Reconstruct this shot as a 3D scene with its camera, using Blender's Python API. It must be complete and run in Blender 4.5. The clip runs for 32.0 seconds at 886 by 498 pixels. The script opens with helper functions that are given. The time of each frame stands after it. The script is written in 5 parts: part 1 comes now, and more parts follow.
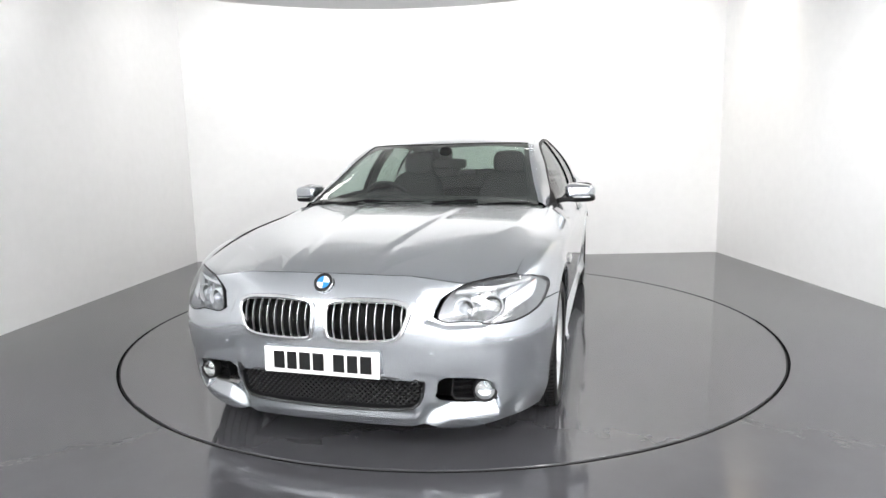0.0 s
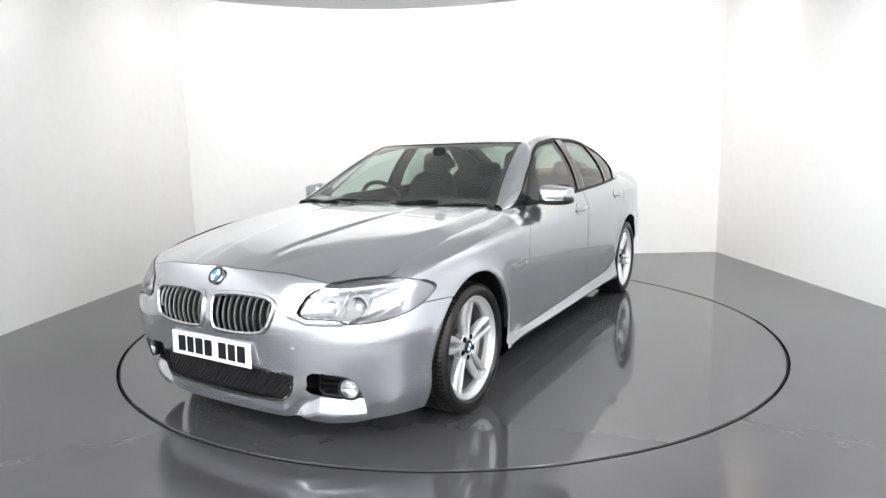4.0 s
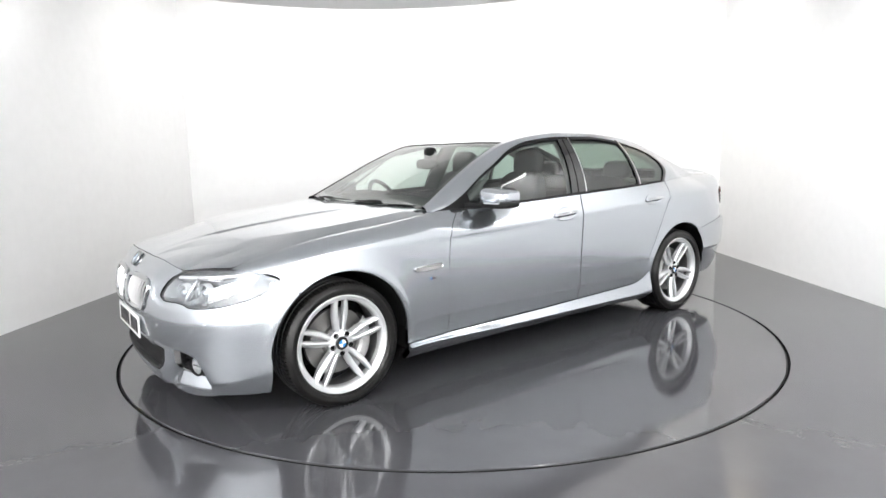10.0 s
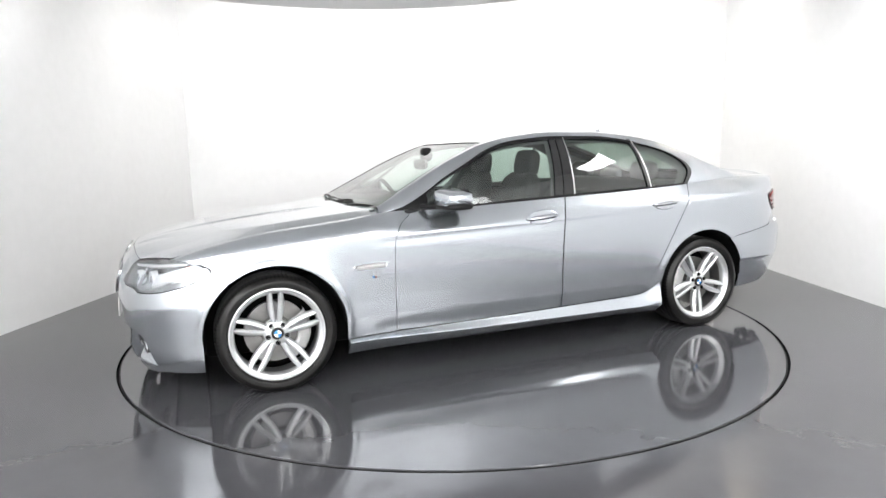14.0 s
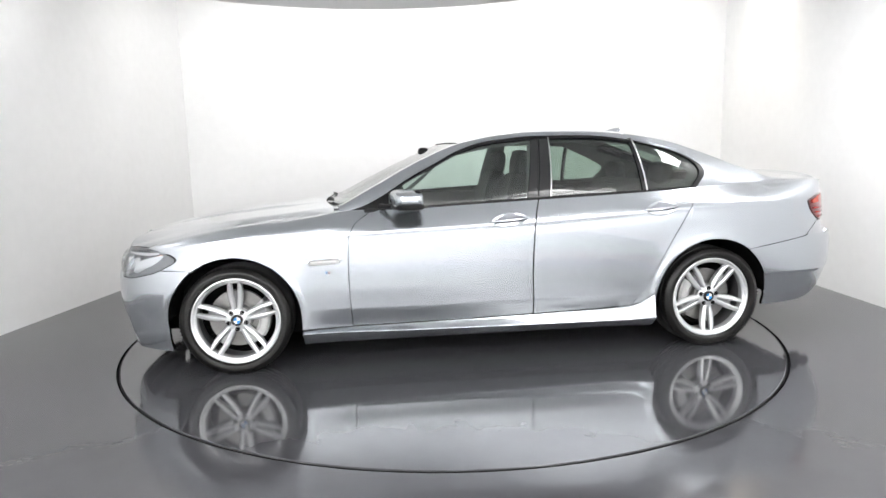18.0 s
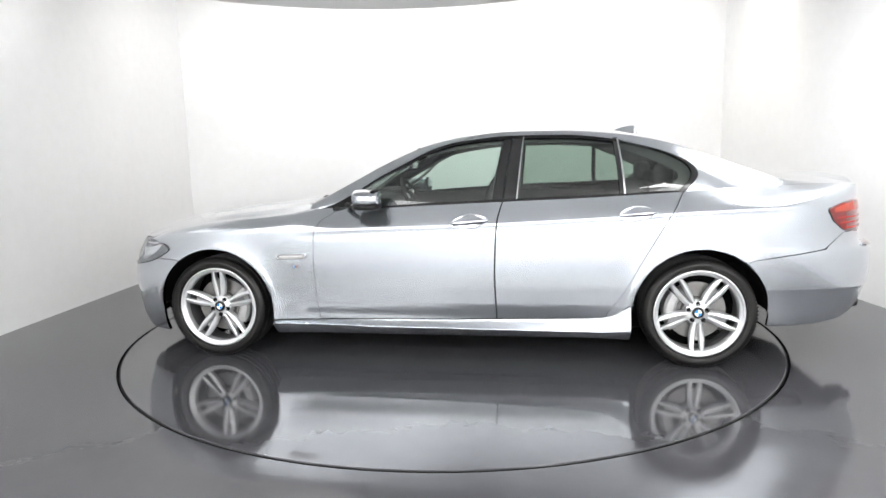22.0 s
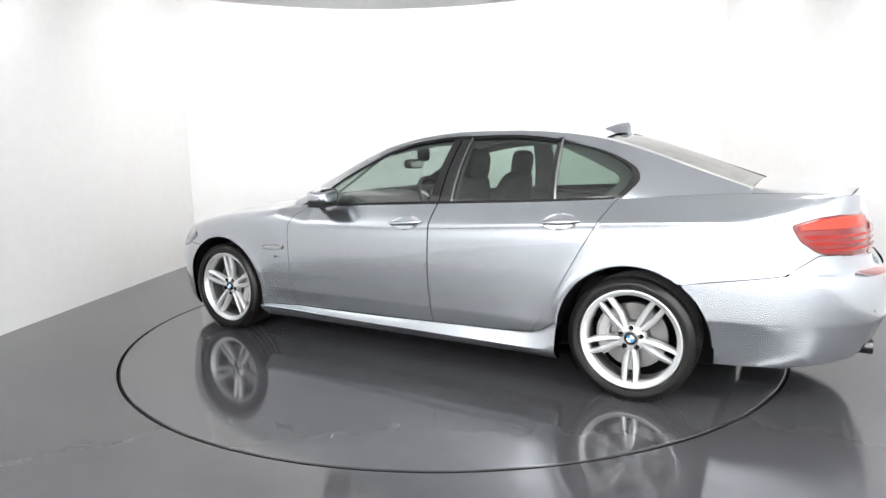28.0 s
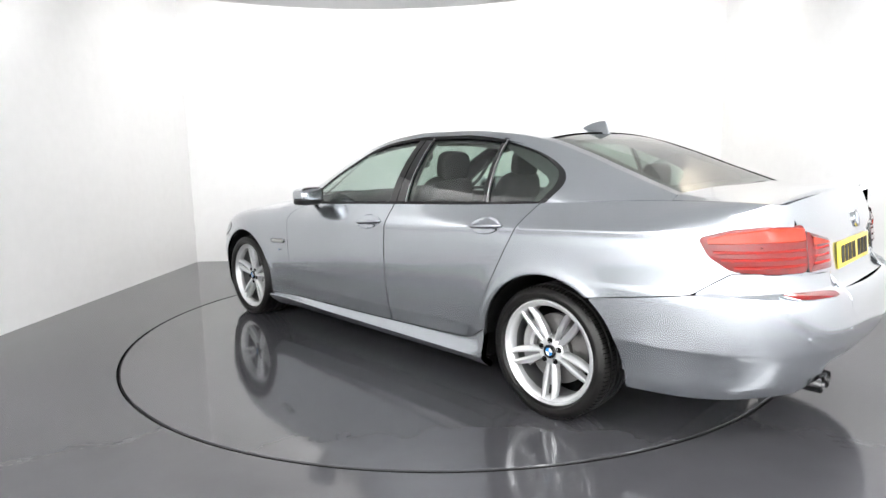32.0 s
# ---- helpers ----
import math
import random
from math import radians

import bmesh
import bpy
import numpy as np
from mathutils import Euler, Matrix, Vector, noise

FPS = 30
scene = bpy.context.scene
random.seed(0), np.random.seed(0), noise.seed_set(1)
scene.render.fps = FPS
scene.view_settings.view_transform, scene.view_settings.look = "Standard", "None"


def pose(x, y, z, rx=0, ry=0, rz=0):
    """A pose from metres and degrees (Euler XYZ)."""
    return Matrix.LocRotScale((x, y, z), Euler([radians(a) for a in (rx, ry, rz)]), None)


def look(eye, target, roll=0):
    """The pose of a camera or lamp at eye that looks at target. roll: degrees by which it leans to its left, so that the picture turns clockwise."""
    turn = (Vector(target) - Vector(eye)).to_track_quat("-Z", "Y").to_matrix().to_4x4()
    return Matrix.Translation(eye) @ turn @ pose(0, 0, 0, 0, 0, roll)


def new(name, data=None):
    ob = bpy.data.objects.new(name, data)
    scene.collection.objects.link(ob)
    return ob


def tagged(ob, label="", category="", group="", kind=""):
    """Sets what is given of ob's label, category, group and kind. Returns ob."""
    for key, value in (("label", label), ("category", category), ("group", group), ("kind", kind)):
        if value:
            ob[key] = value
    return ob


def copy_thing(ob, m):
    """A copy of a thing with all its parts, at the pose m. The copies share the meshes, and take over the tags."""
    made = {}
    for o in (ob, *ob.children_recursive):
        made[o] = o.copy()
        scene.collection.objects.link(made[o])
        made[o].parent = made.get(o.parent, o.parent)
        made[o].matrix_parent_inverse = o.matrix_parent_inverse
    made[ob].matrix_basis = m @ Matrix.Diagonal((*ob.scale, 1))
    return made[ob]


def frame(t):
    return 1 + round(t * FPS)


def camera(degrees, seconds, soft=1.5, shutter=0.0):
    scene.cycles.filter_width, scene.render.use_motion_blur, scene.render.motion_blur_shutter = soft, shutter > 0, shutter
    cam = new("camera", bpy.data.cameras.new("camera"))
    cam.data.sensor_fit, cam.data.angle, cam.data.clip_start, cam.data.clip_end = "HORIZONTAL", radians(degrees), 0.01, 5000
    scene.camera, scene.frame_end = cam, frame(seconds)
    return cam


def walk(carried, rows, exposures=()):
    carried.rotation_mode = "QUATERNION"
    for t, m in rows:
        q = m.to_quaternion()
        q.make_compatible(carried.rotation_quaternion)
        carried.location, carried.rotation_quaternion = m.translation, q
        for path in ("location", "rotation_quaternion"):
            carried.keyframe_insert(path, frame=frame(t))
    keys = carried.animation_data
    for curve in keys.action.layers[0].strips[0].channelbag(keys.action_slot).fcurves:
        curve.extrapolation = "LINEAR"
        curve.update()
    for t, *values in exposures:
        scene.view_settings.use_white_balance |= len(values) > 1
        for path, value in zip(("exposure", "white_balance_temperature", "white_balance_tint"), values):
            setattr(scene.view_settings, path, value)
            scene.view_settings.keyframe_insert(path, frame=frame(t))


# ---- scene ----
cam = camera(71.52, 32.0)
EYE = (0.0, -4.596, 1.269)
VIEW = Matrix.Translation(EYE) @ pose(0, 0, 0, 90 - 8.723, 0, 0.586) @ pose(0, 0, 0, 0, 0, -1.192)
walk(cam, [(0.0, VIEW), (32.0, VIEW)], [(0.0, 0.04), (6.0, 0.15), (11.0, 0.22), (19.0, 0.02), (25.0, 0.13), (29.0, 0.22), (32.0, 0.20)])

# ---- light ----
world = bpy.data.worlds.new("world")
scene.world = world
world.use_nodes = True
world.node_tree.nodes["Background"].inputs[0].default_value = (0.9, 0.95, 1.0, 1)
world.node_tree.nodes["Background"].inputs[1].default_value = 0.05


def area(name, at, to, w, h, power, colour=(1, 1, 1), spread=180):
    d = bpy.data.lights.new(name, "AREA")
    d.shape, d.size, d.size_y, d.energy, d.color = "RECTANGLE", w, h, power, colour
    d.spread = radians(spread)
    ob = new(name, d)
    ob.matrix_world = look(at, to)
    return ob


DISC_Z, DISC_AT, DISC_R, ROOM_Z = 2.6, (-0.42, -1.44), 2.78, 3.45
for x in (-1.6, 0.0, 1.6):
    area("back_wall_light", (x, 1.62, 3.08), (x, 3.1, 1.1), 1.5, 0.5, 21, (1, 0.985, 0.96))
for y, k in ((-4.9, 1.45), (-0.9, 1.0)):
    area("left_cove_light", (-3.40, y, 3.38), (-3.36, y + 0.1, 0.4), 3.9, 0.75, 142 * k, spread=125)
    area("right_cove_light", (3.22, y, 3.38), (3.26, y + 0.1, 0.4), 3.9, 0.75, 122 * k, spread=125)
for x in (-2.1, 0.0, 2.1):
    area("south_wall_light", (x, -4.5, 3.2), (x, -7.4, 1.1), 2.0, 0.9, 180, spread=110)
# unseen fill lamps, added to even out the side walls and the car
for x in (-2.7, 2.7):
    area("cross_fill_light", (x, -5.5, 2.5), (-x * 1.35, -0.8, 0.9), 3.2, 2.0, 66 if x > 0 else 66)
spot = bpy.data.lights.new("corner_downlight", "SPOT")
spot.energy, spot.spot_size, spot.spot_blend, spot.color, spot.shadow_soft_size = 60, radians(70), 0.8, (1, 0.86, 0.62), 0.06
new("corner_downlight", spot).matrix_world = look((3.0, 2.0, 3.38), (3.45, 2.1, 2.4))


# ---- materials ----
def mat(name, colour, rough=0.5, metal=0.0, coat=0.0, coat_rough=0.03, vary=0.0, scale=8.0, bump=0.0, bump_scale=200.0, rough_vary=0.0, spec=0.5):
    m = bpy.data.materials.new(name)
    m.use_nodes = True
    nt = m.node_tree
    b = nt.nodes["Principled BSDF"]
    b.inputs["Base Color"].default_value = (*colour, 1)
    b.inputs["Roughness"].default_value = rough
    b.inputs["Metallic"].default_value = metal
    b.inputs["Coat Weight"].default_value = coat
    b.inputs["Coat Roughness"].default_value = coat_rough
    b.inputs["Specular IOR Level"].default_value = spec
    co = nt.nodes.new("ShaderNodeTexCoord")
    if vary:
        n1 = nt.nodes.new("ShaderNodeTexNoise")
        n1.inputs["Scale"].default_value, n1.inputs["Detail"].default_value = scale, 6
        n2 = nt.nodes.new("ShaderNodeTexNoise")
        n2.inputs["Scale"].default_value, n2.inputs["Detail"].default_value = scale * 14, 3
        add = nt.nodes.new("ShaderNodeMath")
        add.operation = "ADD"
        rng = nt.nodes.new("ShaderNodeMapRange")
        rng.inputs[1].default_value, rng.inputs[2].default_value = 0.4, 1.6
        rng.inputs[3].default_value, rng.inputs[4].default_value = 1 - 2 * vary, 1 + 2 * vary
        mul = nt.nodes.new("ShaderNodeVectorMath")
        mul.operation = "SCALE"
        mul.inputs[0].default_value = colour
        for n in (n1, n2):
            nt.links.new(co.outputs["Object"], n.inputs["Vector"])
        nt.links.new(n1.outputs["Fac"], add.inputs[0])
        nt.links.new(n2.outputs["Fac"], add.inputs[1])
        nt.links.new(add.outputs[0], rng.inputs[0])
        nt.links.new(rng.outputs[0], mul.inputs["Scale"])
        nt.links.new(mul.outputs[0], b.inputs["Base Color"])
        if rough_vary:
            r2 = nt.nodes.new("ShaderNodeMapRange")
            r2.inputs[1].default_value, r2.inputs[2].default_value = 0.3, 0.7
            r2.inputs[3].default_value, r2.inputs[4].default_value = rough - rough_vary, rough + rough_vary
            nt.links.new(n1.outputs["Fac"], r2.inputs[0])
            nt.links.new(r2.outputs[0], b.inputs["Roughness"])
    if bump:
        n3 = nt.nodes.new("ShaderNodeTexNoise")
        n3.inputs["Scale"].default_value, n3.inputs["Detail"].default_value = bump_scale, 4
        bp = nt.nodes.new("ShaderNodeBump")
        bp.inputs["Strength"].default_value, bp.inputs["Distance"].default_value = bump, 0.002
        nt.links.new(co.outputs["Object"], n3.inputs["Vector"])
        nt.links.new(n3.outputs["Fac"], bp.inputs["Height"])
        nt.links.new(bp.outputs[0], b.inputs["Normal"])
    return m


def glass_mat(name, tint, rough=0.0):
    m = bpy.data.materials.new(name)
    m.use_nodes = True
    nt = m.node_tree
    nt.nodes.remove(nt.nodes["Principled BSDF"])
    out = nt.nodes["Material Output"]
    tr = nt.nodes.new("ShaderNodeBsdfTransparent")
    tr.inputs[0].default_value = (*tint, 1)
    gl = nt.nodes.new("ShaderNodeBsdfGlossy")
    gl.inputs["Roughness"].default_value = rough
    lw = nt.nodes.new("ShaderNodeLayerWeight")
    lw.inputs["Blend"].default_value = 0.5
    pw = nt.nodes.new("ShaderNodeMath")
    pw.operation, pw.inputs[1].default_value = "POWER", 4.5
    fr = nt.nodes.new("ShaderNodeMath")
    fr.operation, fr.inputs[1].default_value, fr.inputs[2].default_value = "MULTIPLY_ADD", 0.86, 0.115
    nt.links.new(lw.outputs["Facing"], pw.inputs[0])
    nt.links.new(pw.outputs[0], fr.inputs[0])
    mx = nt.nodes.new("ShaderNodeMixShader")
    nt.links.new(fr.outputs[0], mx.inputs[0])
    nt.links.new(tr.outputs[0], mx.inputs[1])
    nt.links.new(gl.outputs[0], mx.inputs[2])
    nt.links.new(mx.outputs[0], out.inputs[0])
    return m


PAINT = mat("grey_metallic_paint", (0.485, 0.515, 0.550), 0.24, 0.92, 1.0, 0.02)
WHITE = mat("white_wall_paint", (0.82, 0.82, 0.82), 0.6, vary=0.02, scale=0.8)
CEIL = mat("white_ceiling_paint", (0.75, 0.75, 0.75), 0.7, vary=0.02, scale=0.8)
DISCM = mat("pale_grey_ceiling_panel", (0.84, 0.84, 0.84), 0.6, vary=0.02, scale=0.8)
FLOOR = mat("grey_epoxy_floor", (0.060, 0.060, 0.066), 0.085, spec=0.62, vary=0.06, scale=0.35, bump=0.10, bump_scale=22.0)
TABLE = mat("grey_table_coating", (0.060, 0.060, 0.066), 0.075, spec=0.88, vary=0.05, scale=0.5, bump=0.03, bump_scale=7.0)
BLACK = mat("black_plastic", (0.007, 0.007, 0.0075), 0.45, spec=0.2)
GLOSSBLACK = mat("gloss_black_trim", (0.012, 0.012, 0.013), 0.08, coat=0.5)
RUBBER = mat("tyre_rubber", (0.006, 0.0057, 0.0054), 0.36, vary=0.15, scale=6, spec=0.35)
SEAL = mat("grey_sealant", (0.20, 0.20, 0.20), 0.5, vary=0.3, scale=6)
DARK = mat("dark_underbody", (0.005, 0.005, 0.005), 0.8, spec=0.1)
ALLOY = mat("silver_alloy_paint", (0.63, 0.64, 0.65), 0.28, 0.7, 0.5, vary=0.03, scale=40)
CHROME = mat("chrome", (0.52, 0.53, 0.54), 0.12, 1.0)
SATIN = mat("satin_aluminium", (0.6, 0.6, 0.6), 0.3, 1.0)
STEEL = mat("brake_steel", (0.19, 0.187, 0.183), 0.42, 0.8, vary=0.12, scale=20)
IRON = mat("caliper_iron", (0.40, 0.40, 0.40), 0.5, 0.5, vary=0.15, scale=20)
LEATHER = mat("black_leather", (0.024, 0.025, 0.026), 0.65, vary=0.08, scale=3, spec=0.2)
PILLAR = mat("grey_cabin_trim", (0.09, 0.092, 0.092), 0.8, vary=0.05, scale=4)
FRIT = mat("black_glass_edge", (0.012, 0.012, 0.013), 0.3)
# darker copy of the alloy: shade inside the wheel, painted as colour
ALLOY_SHADE = mat("alloy_painted_shade", (0.22, 0.22, 0.225), 0.4, 0.7)
FABRIC = mat("grey_headlining", (0.26, 0.26, 0.255), 0.9, vary=0.03, scale=30)
GREEN = glass_mat("tinted_glass", (0.76, 0.86, 0.81))
PRIV = glass_mat("rear_tinted_glass", (0.52, 0.62, 0.56))
CLEAR = glass_mat("clear_lens", (0.93, 0.95, 0.97))
RED = mat("red_lens", (0.17, 0.003, 0.002), 0.10, coat=1.0, coat_rough=0.01, spec=0.3)
MIRROR = mat("mirror_silver", (0.42, 0.43, 0.44), 0.01, 1.0)
DARKCHROME = mat("dark_chrome", (0.07, 0.07, 0.072), 0.25, 1.0)
AMBER = mat("amber_reflector", (0.8, 0.2, 0.03), 0.2, coat=1.0)
PLATEW = mat("white_plate", (0.85, 0.85, 0.84), 0.3, coat=0.4, vary=0.02)
PLATEY = mat("yellow_plate", (0.80, 0.62, 0.05), 0.3, coat=0.4, vary=0.02)
BLUE = mat("blue_enamel", (0.03, 0.22, 0.55), 0.2, coat=1.0)
WHITEN = mat("white_enamel", (0.8, 0.8, 0.8), 0.2, coat=1.0)


# ---- mesh helpers ----
def build(name, bm, material, parent=None, label="", smooth=True, angle=0.6):
    me = bpy.data.meshes.new(name)
    bm.normal_update()
    for f in bm.faces:
        f.smooth = smooth
    for e in bm.edges:
        e.smooth = not (len(e.link_faces) == 2 and e.calc_face_angle(0) > angle)
    bm.to_mesh(me)
    bm.free()
    me.materials.append(material)
    ob = new(name, me)
    if parent:
        ob.parent = parent
    if label:
        ob["label"] = label
    return ob


part = build


def box(bm, x0, x1, y0, y1, z0, z1, bevel=0.0, seg=2, m=None):
    r = bmesh.ops.create_cube(bm, size=1, matrix=Matrix.LocRotScale(((x0 + x1) / 2, (y0 + y1) / 2, (z0 + z1) / 2), None, (x1 - x0, y1 - y0, z1 - z0)))
    vs = r["verts"]
    if bevel:
        es = list({e for v in vs for e in v.link_edges})
        r = bmesh.ops.bevel(bm, geom=es, offset=bevel, segments=seg, affect="EDGES", profile=0.5)
        vs = list({v for f in r["faces"] for v in f.verts} | {v for v in vs if v.is_valid})
    if m is not None:
        bmesh.ops.transform(bm, matrix=m, verts=vs)
    return vs


def sheet(bm, X, close_u=False, flip=False):
    """Quads over a grid of points; returns the rows of vertices."""
    rows = [[bm.verts.new(p) for p in r] for r in X]
    n = len(rows)
    for i in range(n if close_u else n - 1):
        a, b = rows[i], rows[(i + 1) % n]
        for j in range(len(a) - 1):
            q = (a[j], b[j], b[j + 1], a[j + 1])
            bm.faces.new(q[::-1] if flip else q)
    return rows


def lathe(bm, prof, n=48, axis="Y", m=None):
    """Turn (radius, along) pairs about an axis."""
    pts = []
    for k in range(n):
        c, s = math.cos(k * math.tau / n), math.sin(k * math.tau / n)
        if axis == "Y":
            pts.append([(r * c, h, r * s) for r, h in prof])
        elif axis == "X":
            pts.append([(h, r * c, r * s) for r, h in prof])
        else:
            pts.append([(r * c, r * s, h) for r, h in prof])
    rows = sheet(bm, pts, close_u=True)
    vs = [v for r in rows for v in r]
    bmesh.ops.remove_doubles(bm, verts=vs, dist=1e-6)
    vs = [v for v in vs if v.is_valid]
    bmesh.ops.recalc_face_normals(bm, faces=list({f for v in vs for f in v.link_faces}))
    if m is not None:
        bmesh.ops.transform(bm, matrix=m, verts=vs)
    return vs


def tube(bm, path, r, n=8, caps=True):
    """A round bar along points; r may be a list."""
    path = [Vector(p) for p in path]
    rows = []
    for i, p in enumerate(path):
        d = (path[min(i + 1, len(path) - 1)] - path[max(i - 1, 0)]).normalized()
        side_v = d.cross(Vector((0, 0, 1)))
        if side_v.length < 1e-3:
            side_v = d.cross(Vector((1, 0, 0)))
        side_v.normalize()
        up_v = side_v.cross(d)
        rr = r[i] if isinstance(r, (list, tuple)) else r
        rows.append([p + side_v * (rr * math.cos(k * math.tau / n)) + up_v * (rr * math.sin(k * math.tau / n)) for k in range(n)])
    vr = [[bm.verts.new(p) for p in row] for row in rows]
    for a, b in zip(vr, vr[1:]):
        for k in range(n):
            bm.faces.new((a[k], a[(k + 1) % n], b[(k + 1) % n], b[k]))
    if caps:
        bm.faces.new(vr[0][::-1])
        bm.faces.new(vr[-1])
    return [v for row in vr for v in row]


# ---- the room ----
def room():
    x0b, x0f, x1b, x1f, yb, yf = -3.31, -3.96, 3.47, 3.86, 3.16, -7.5
    hole, n = 2.283, 128
    corners = [(x1f, yf), (x1b, yb), (x0b, yb), (x0f, yf)]
    bm = bmesh.new()
    inner, outer, low = [], [], []
    for k in range(n):
        a = k * math.tau / n
        c, s = math.cos(a), math.sin(a)
        best = 99.0
        for (ax, ay), (bx, by) in zip(corners, corners[1:] + corners[:1]):
            den = c * (by - ay) - s * (bx - ax)
            if abs(den) > 1e-9:
                t = (ax * (by - ay) - ay * (bx - ax)) / den
                u = (ax * s - ay * c) / -den if abs(den) > 1e-9 else -1
                px_, py_ = c * t, s * t
                lo_x, hi_x, lo_y, hi_y = min(ax, bx) - 1e-6, max(ax, bx) + 1e-6, min(ay, by) - 1e-6, max(ay, by) + 1e-6
                if t > 0 and lo_x <= px_ <= hi_x and lo_y <= py_ <= hi_y:
                    best = min(best, t)
        inner.append((hole * c, hole * s, 0))
        outer.append((best * 1.02 * c, best * 1.02 * s, 0))
        low.append((hole * c, hole * s, -0.03))
    sheet(bm, [[l, i, o] for l, i, o in zip(low, inner, outer)], close_u=True)
    bmesh.ops.recalc_face_normals(bm, faces=bm.faces)
    fl = build("floor", bm, FLOOR, smooth=False)
    tagged(fl, "glossy dark grey resin studio floor", "floor", kind="structure")
    bm = bmesh.new()
    lathe(bm, [(0, -0.06), (2.6, -0.06), (2.6, -0.028), (2.25, -0.028)], 96, "Z")
    tagged(build("turntable_pit", bm, DARK), "dark gap round the turntable", "floor gap", kind="structure")

    def wall(name, ax, ay, bx, by, label):
        bm = bmesh.new()
        d = Vector((bx - ax, by - ay, 0)).normalized()
        nrm = Vector((d.y, -d.x, 0)) * 0.15
        pts = [Vector((ax, ay, -0.05)), Vector((bx, by, -0.05)), Vector((bx, by, -0.05)) + nrm, Vector((ax, ay, -0.05)) + nrm]
        lo = [bm.verts.new(p) for p in pts]
        hi = [bm.verts.new(p + Vector((0, 0, ROOM_Z + 0.1))) for p in pts]
        for i in range(4):
            bm.faces.new((lo[i], lo[(i + 1) % 4], hi[(i + 1) % 4], hi[i]))
        bm.faces.new(lo[::-1])
        bm.faces.new(hi)
        bmesh.ops.recalc_face_normals(bm, faces=bm.faces)
        tagged(build(name, bm, WHITE, smooth=False), label, "wall", kind="structure")
        # the dark joint where wall and floor meet
        bm = bmesh.new()
        rows = []
        for p in (Vector((ax, ay, 0)) + d * .01, Vector((bx, by, 0)) - d * .01):
            rows.append([p + Vector((0, 0, .0005)) - nrm * (.008 / .15), p + Vector((0, 0, .006)) - nrm * (.006 / .15), p + Vector((0, 0, .009)) + nrm * .01])
        sheet(bm, rows)
        bmesh.ops.recalc_face_normals(bm, faces=bm.faces)
        tagged(build("trim", bm, SEAL, smooth=False), "thin grey sealant joint along the wall's foot", "trim", kind="structure")
    wall("wall_north", x0b, yb, x1b, yb, "white painted studio back wall")
    wall("wall_west", x0f, yf, x0b, yb, "white painted studio side wall")
    wall("wall_east", x1b, yb, x1f, yf, "white painted studio side wall")
    wall("wall_south", x1f, yf, x0f, yf, "white painted studio wall behind the camera")
    bm = bmesh.new()
    box(bm, -4.3, 4.2, yf - 0.2, yb + 0.2, ROOM_Z, ROOM_Z + 0.12)
    tagged(build("ceiling", bm, CEIL, smooth=False), "white painted studio ceiling", "ceiling", kind="structure")
    bm = bmesh.new()
    lathe(bm, [(0, 0.0), (DISC_R - 0.01, 0.0), (DISC_R, 0.008), (DISC_R, 0.025), (DISC_R - 0.01, 0.033), (0, 0.033)], 128, "Z", Matrix.Translation((*DISC_AT, DISC_Z)))
    tagged(build("ceiling_disc", bm, DISCM), "round pale grey suspended ceiling panel", "ceiling panel", kind="structure")


room()


def turntable():
    bm = bmesh.new()
    lathe(bm, [(0, -0.02), (2.262, -0.02), (2.262, -0.003), (2.259, 0), (0, 0)], 160, "Z")
    t = tagged(build("turntable", bm, TABLE, angle=0.3), "round glossy dark grey turntable flush with the floor", "turntable")
    bm = bmesh.new()
    lathe(bm, [(2.2625, -0.02), (2.2685, -0.02), (2.2685, -0.004), (2.2625, -0.003), (2.2625, -0.02)], 160, "Z")
    build("rim_seal", bm, BLACK, t, "black rubber edge seal")
    return t


table = turntable()


def crv(pts):
    """A smooth monotone curve through (x, value) pairs."""
    pts = sorted(pts)
    X = np.array([q[0] for q in pts], float)
    V = np.array([q[1] for q in pts], float)
    h = np.diff(X)
    d = np.diff(V) / h
    m = np.zeros(len(X))
    m[0], m[-1] = d[0], d[-1]
    for i in range(1, len(X) - 1):
        if d[i - 1] * d[i] > 0:
            a, b = 2 * h[i] + h[i - 1], h[i] + 2 * h[i - 1]
            m[i] = (a + b) / (a / d[i - 1] + b / d[i])

    def f(x):
        x = np.clip(np.asarray(x, float), X[0], X[-1])
        i = np.clip(np.searchsorted(X, x) - 1, 0, len(h) - 1)
        t = (x - X[i]) / h[i]
        return ((1 + 2 * t) * (1 - t) ** 2 * V[i] + t * (1 - t) ** 2 * h[i] * m[i]
                + t * t * (3 - 2 * t) * V[i + 1] + t * t * (t - 1) * h[i] * m[i + 1])
    return f


# the saloon's master curves: x forward from mid-wheelbase, y to its left, z up
AXF, AXR, HUBZ, ARCH = 1.484, -1.484, 0.326, 0.382
NF, NT, XSR = 3.0, 3.7, -1.30
nose_root = crv([(.10, 1.55), (.5, 1.60), (.6, 1.50), (.72, 1.30), (.80, 1.15), (1.1, 1.15)])
side_w = crv([(.12, .860), (.18, .885), (.25, .903), (.35, .908), (.5, .922), (.65, .9285), (.80, .930), (.93, .928), (1.1, .92)])
nose_x = crv([(.10, 2.20), (.16, 2.24), (.25, 2.272), (.36, 2.286), (.46, 2.295), (.56, 2.298), (.64, 2.286), (.72, 2.250), (.78, 2.205), (.83, 2.13), (.9, 2.0)])
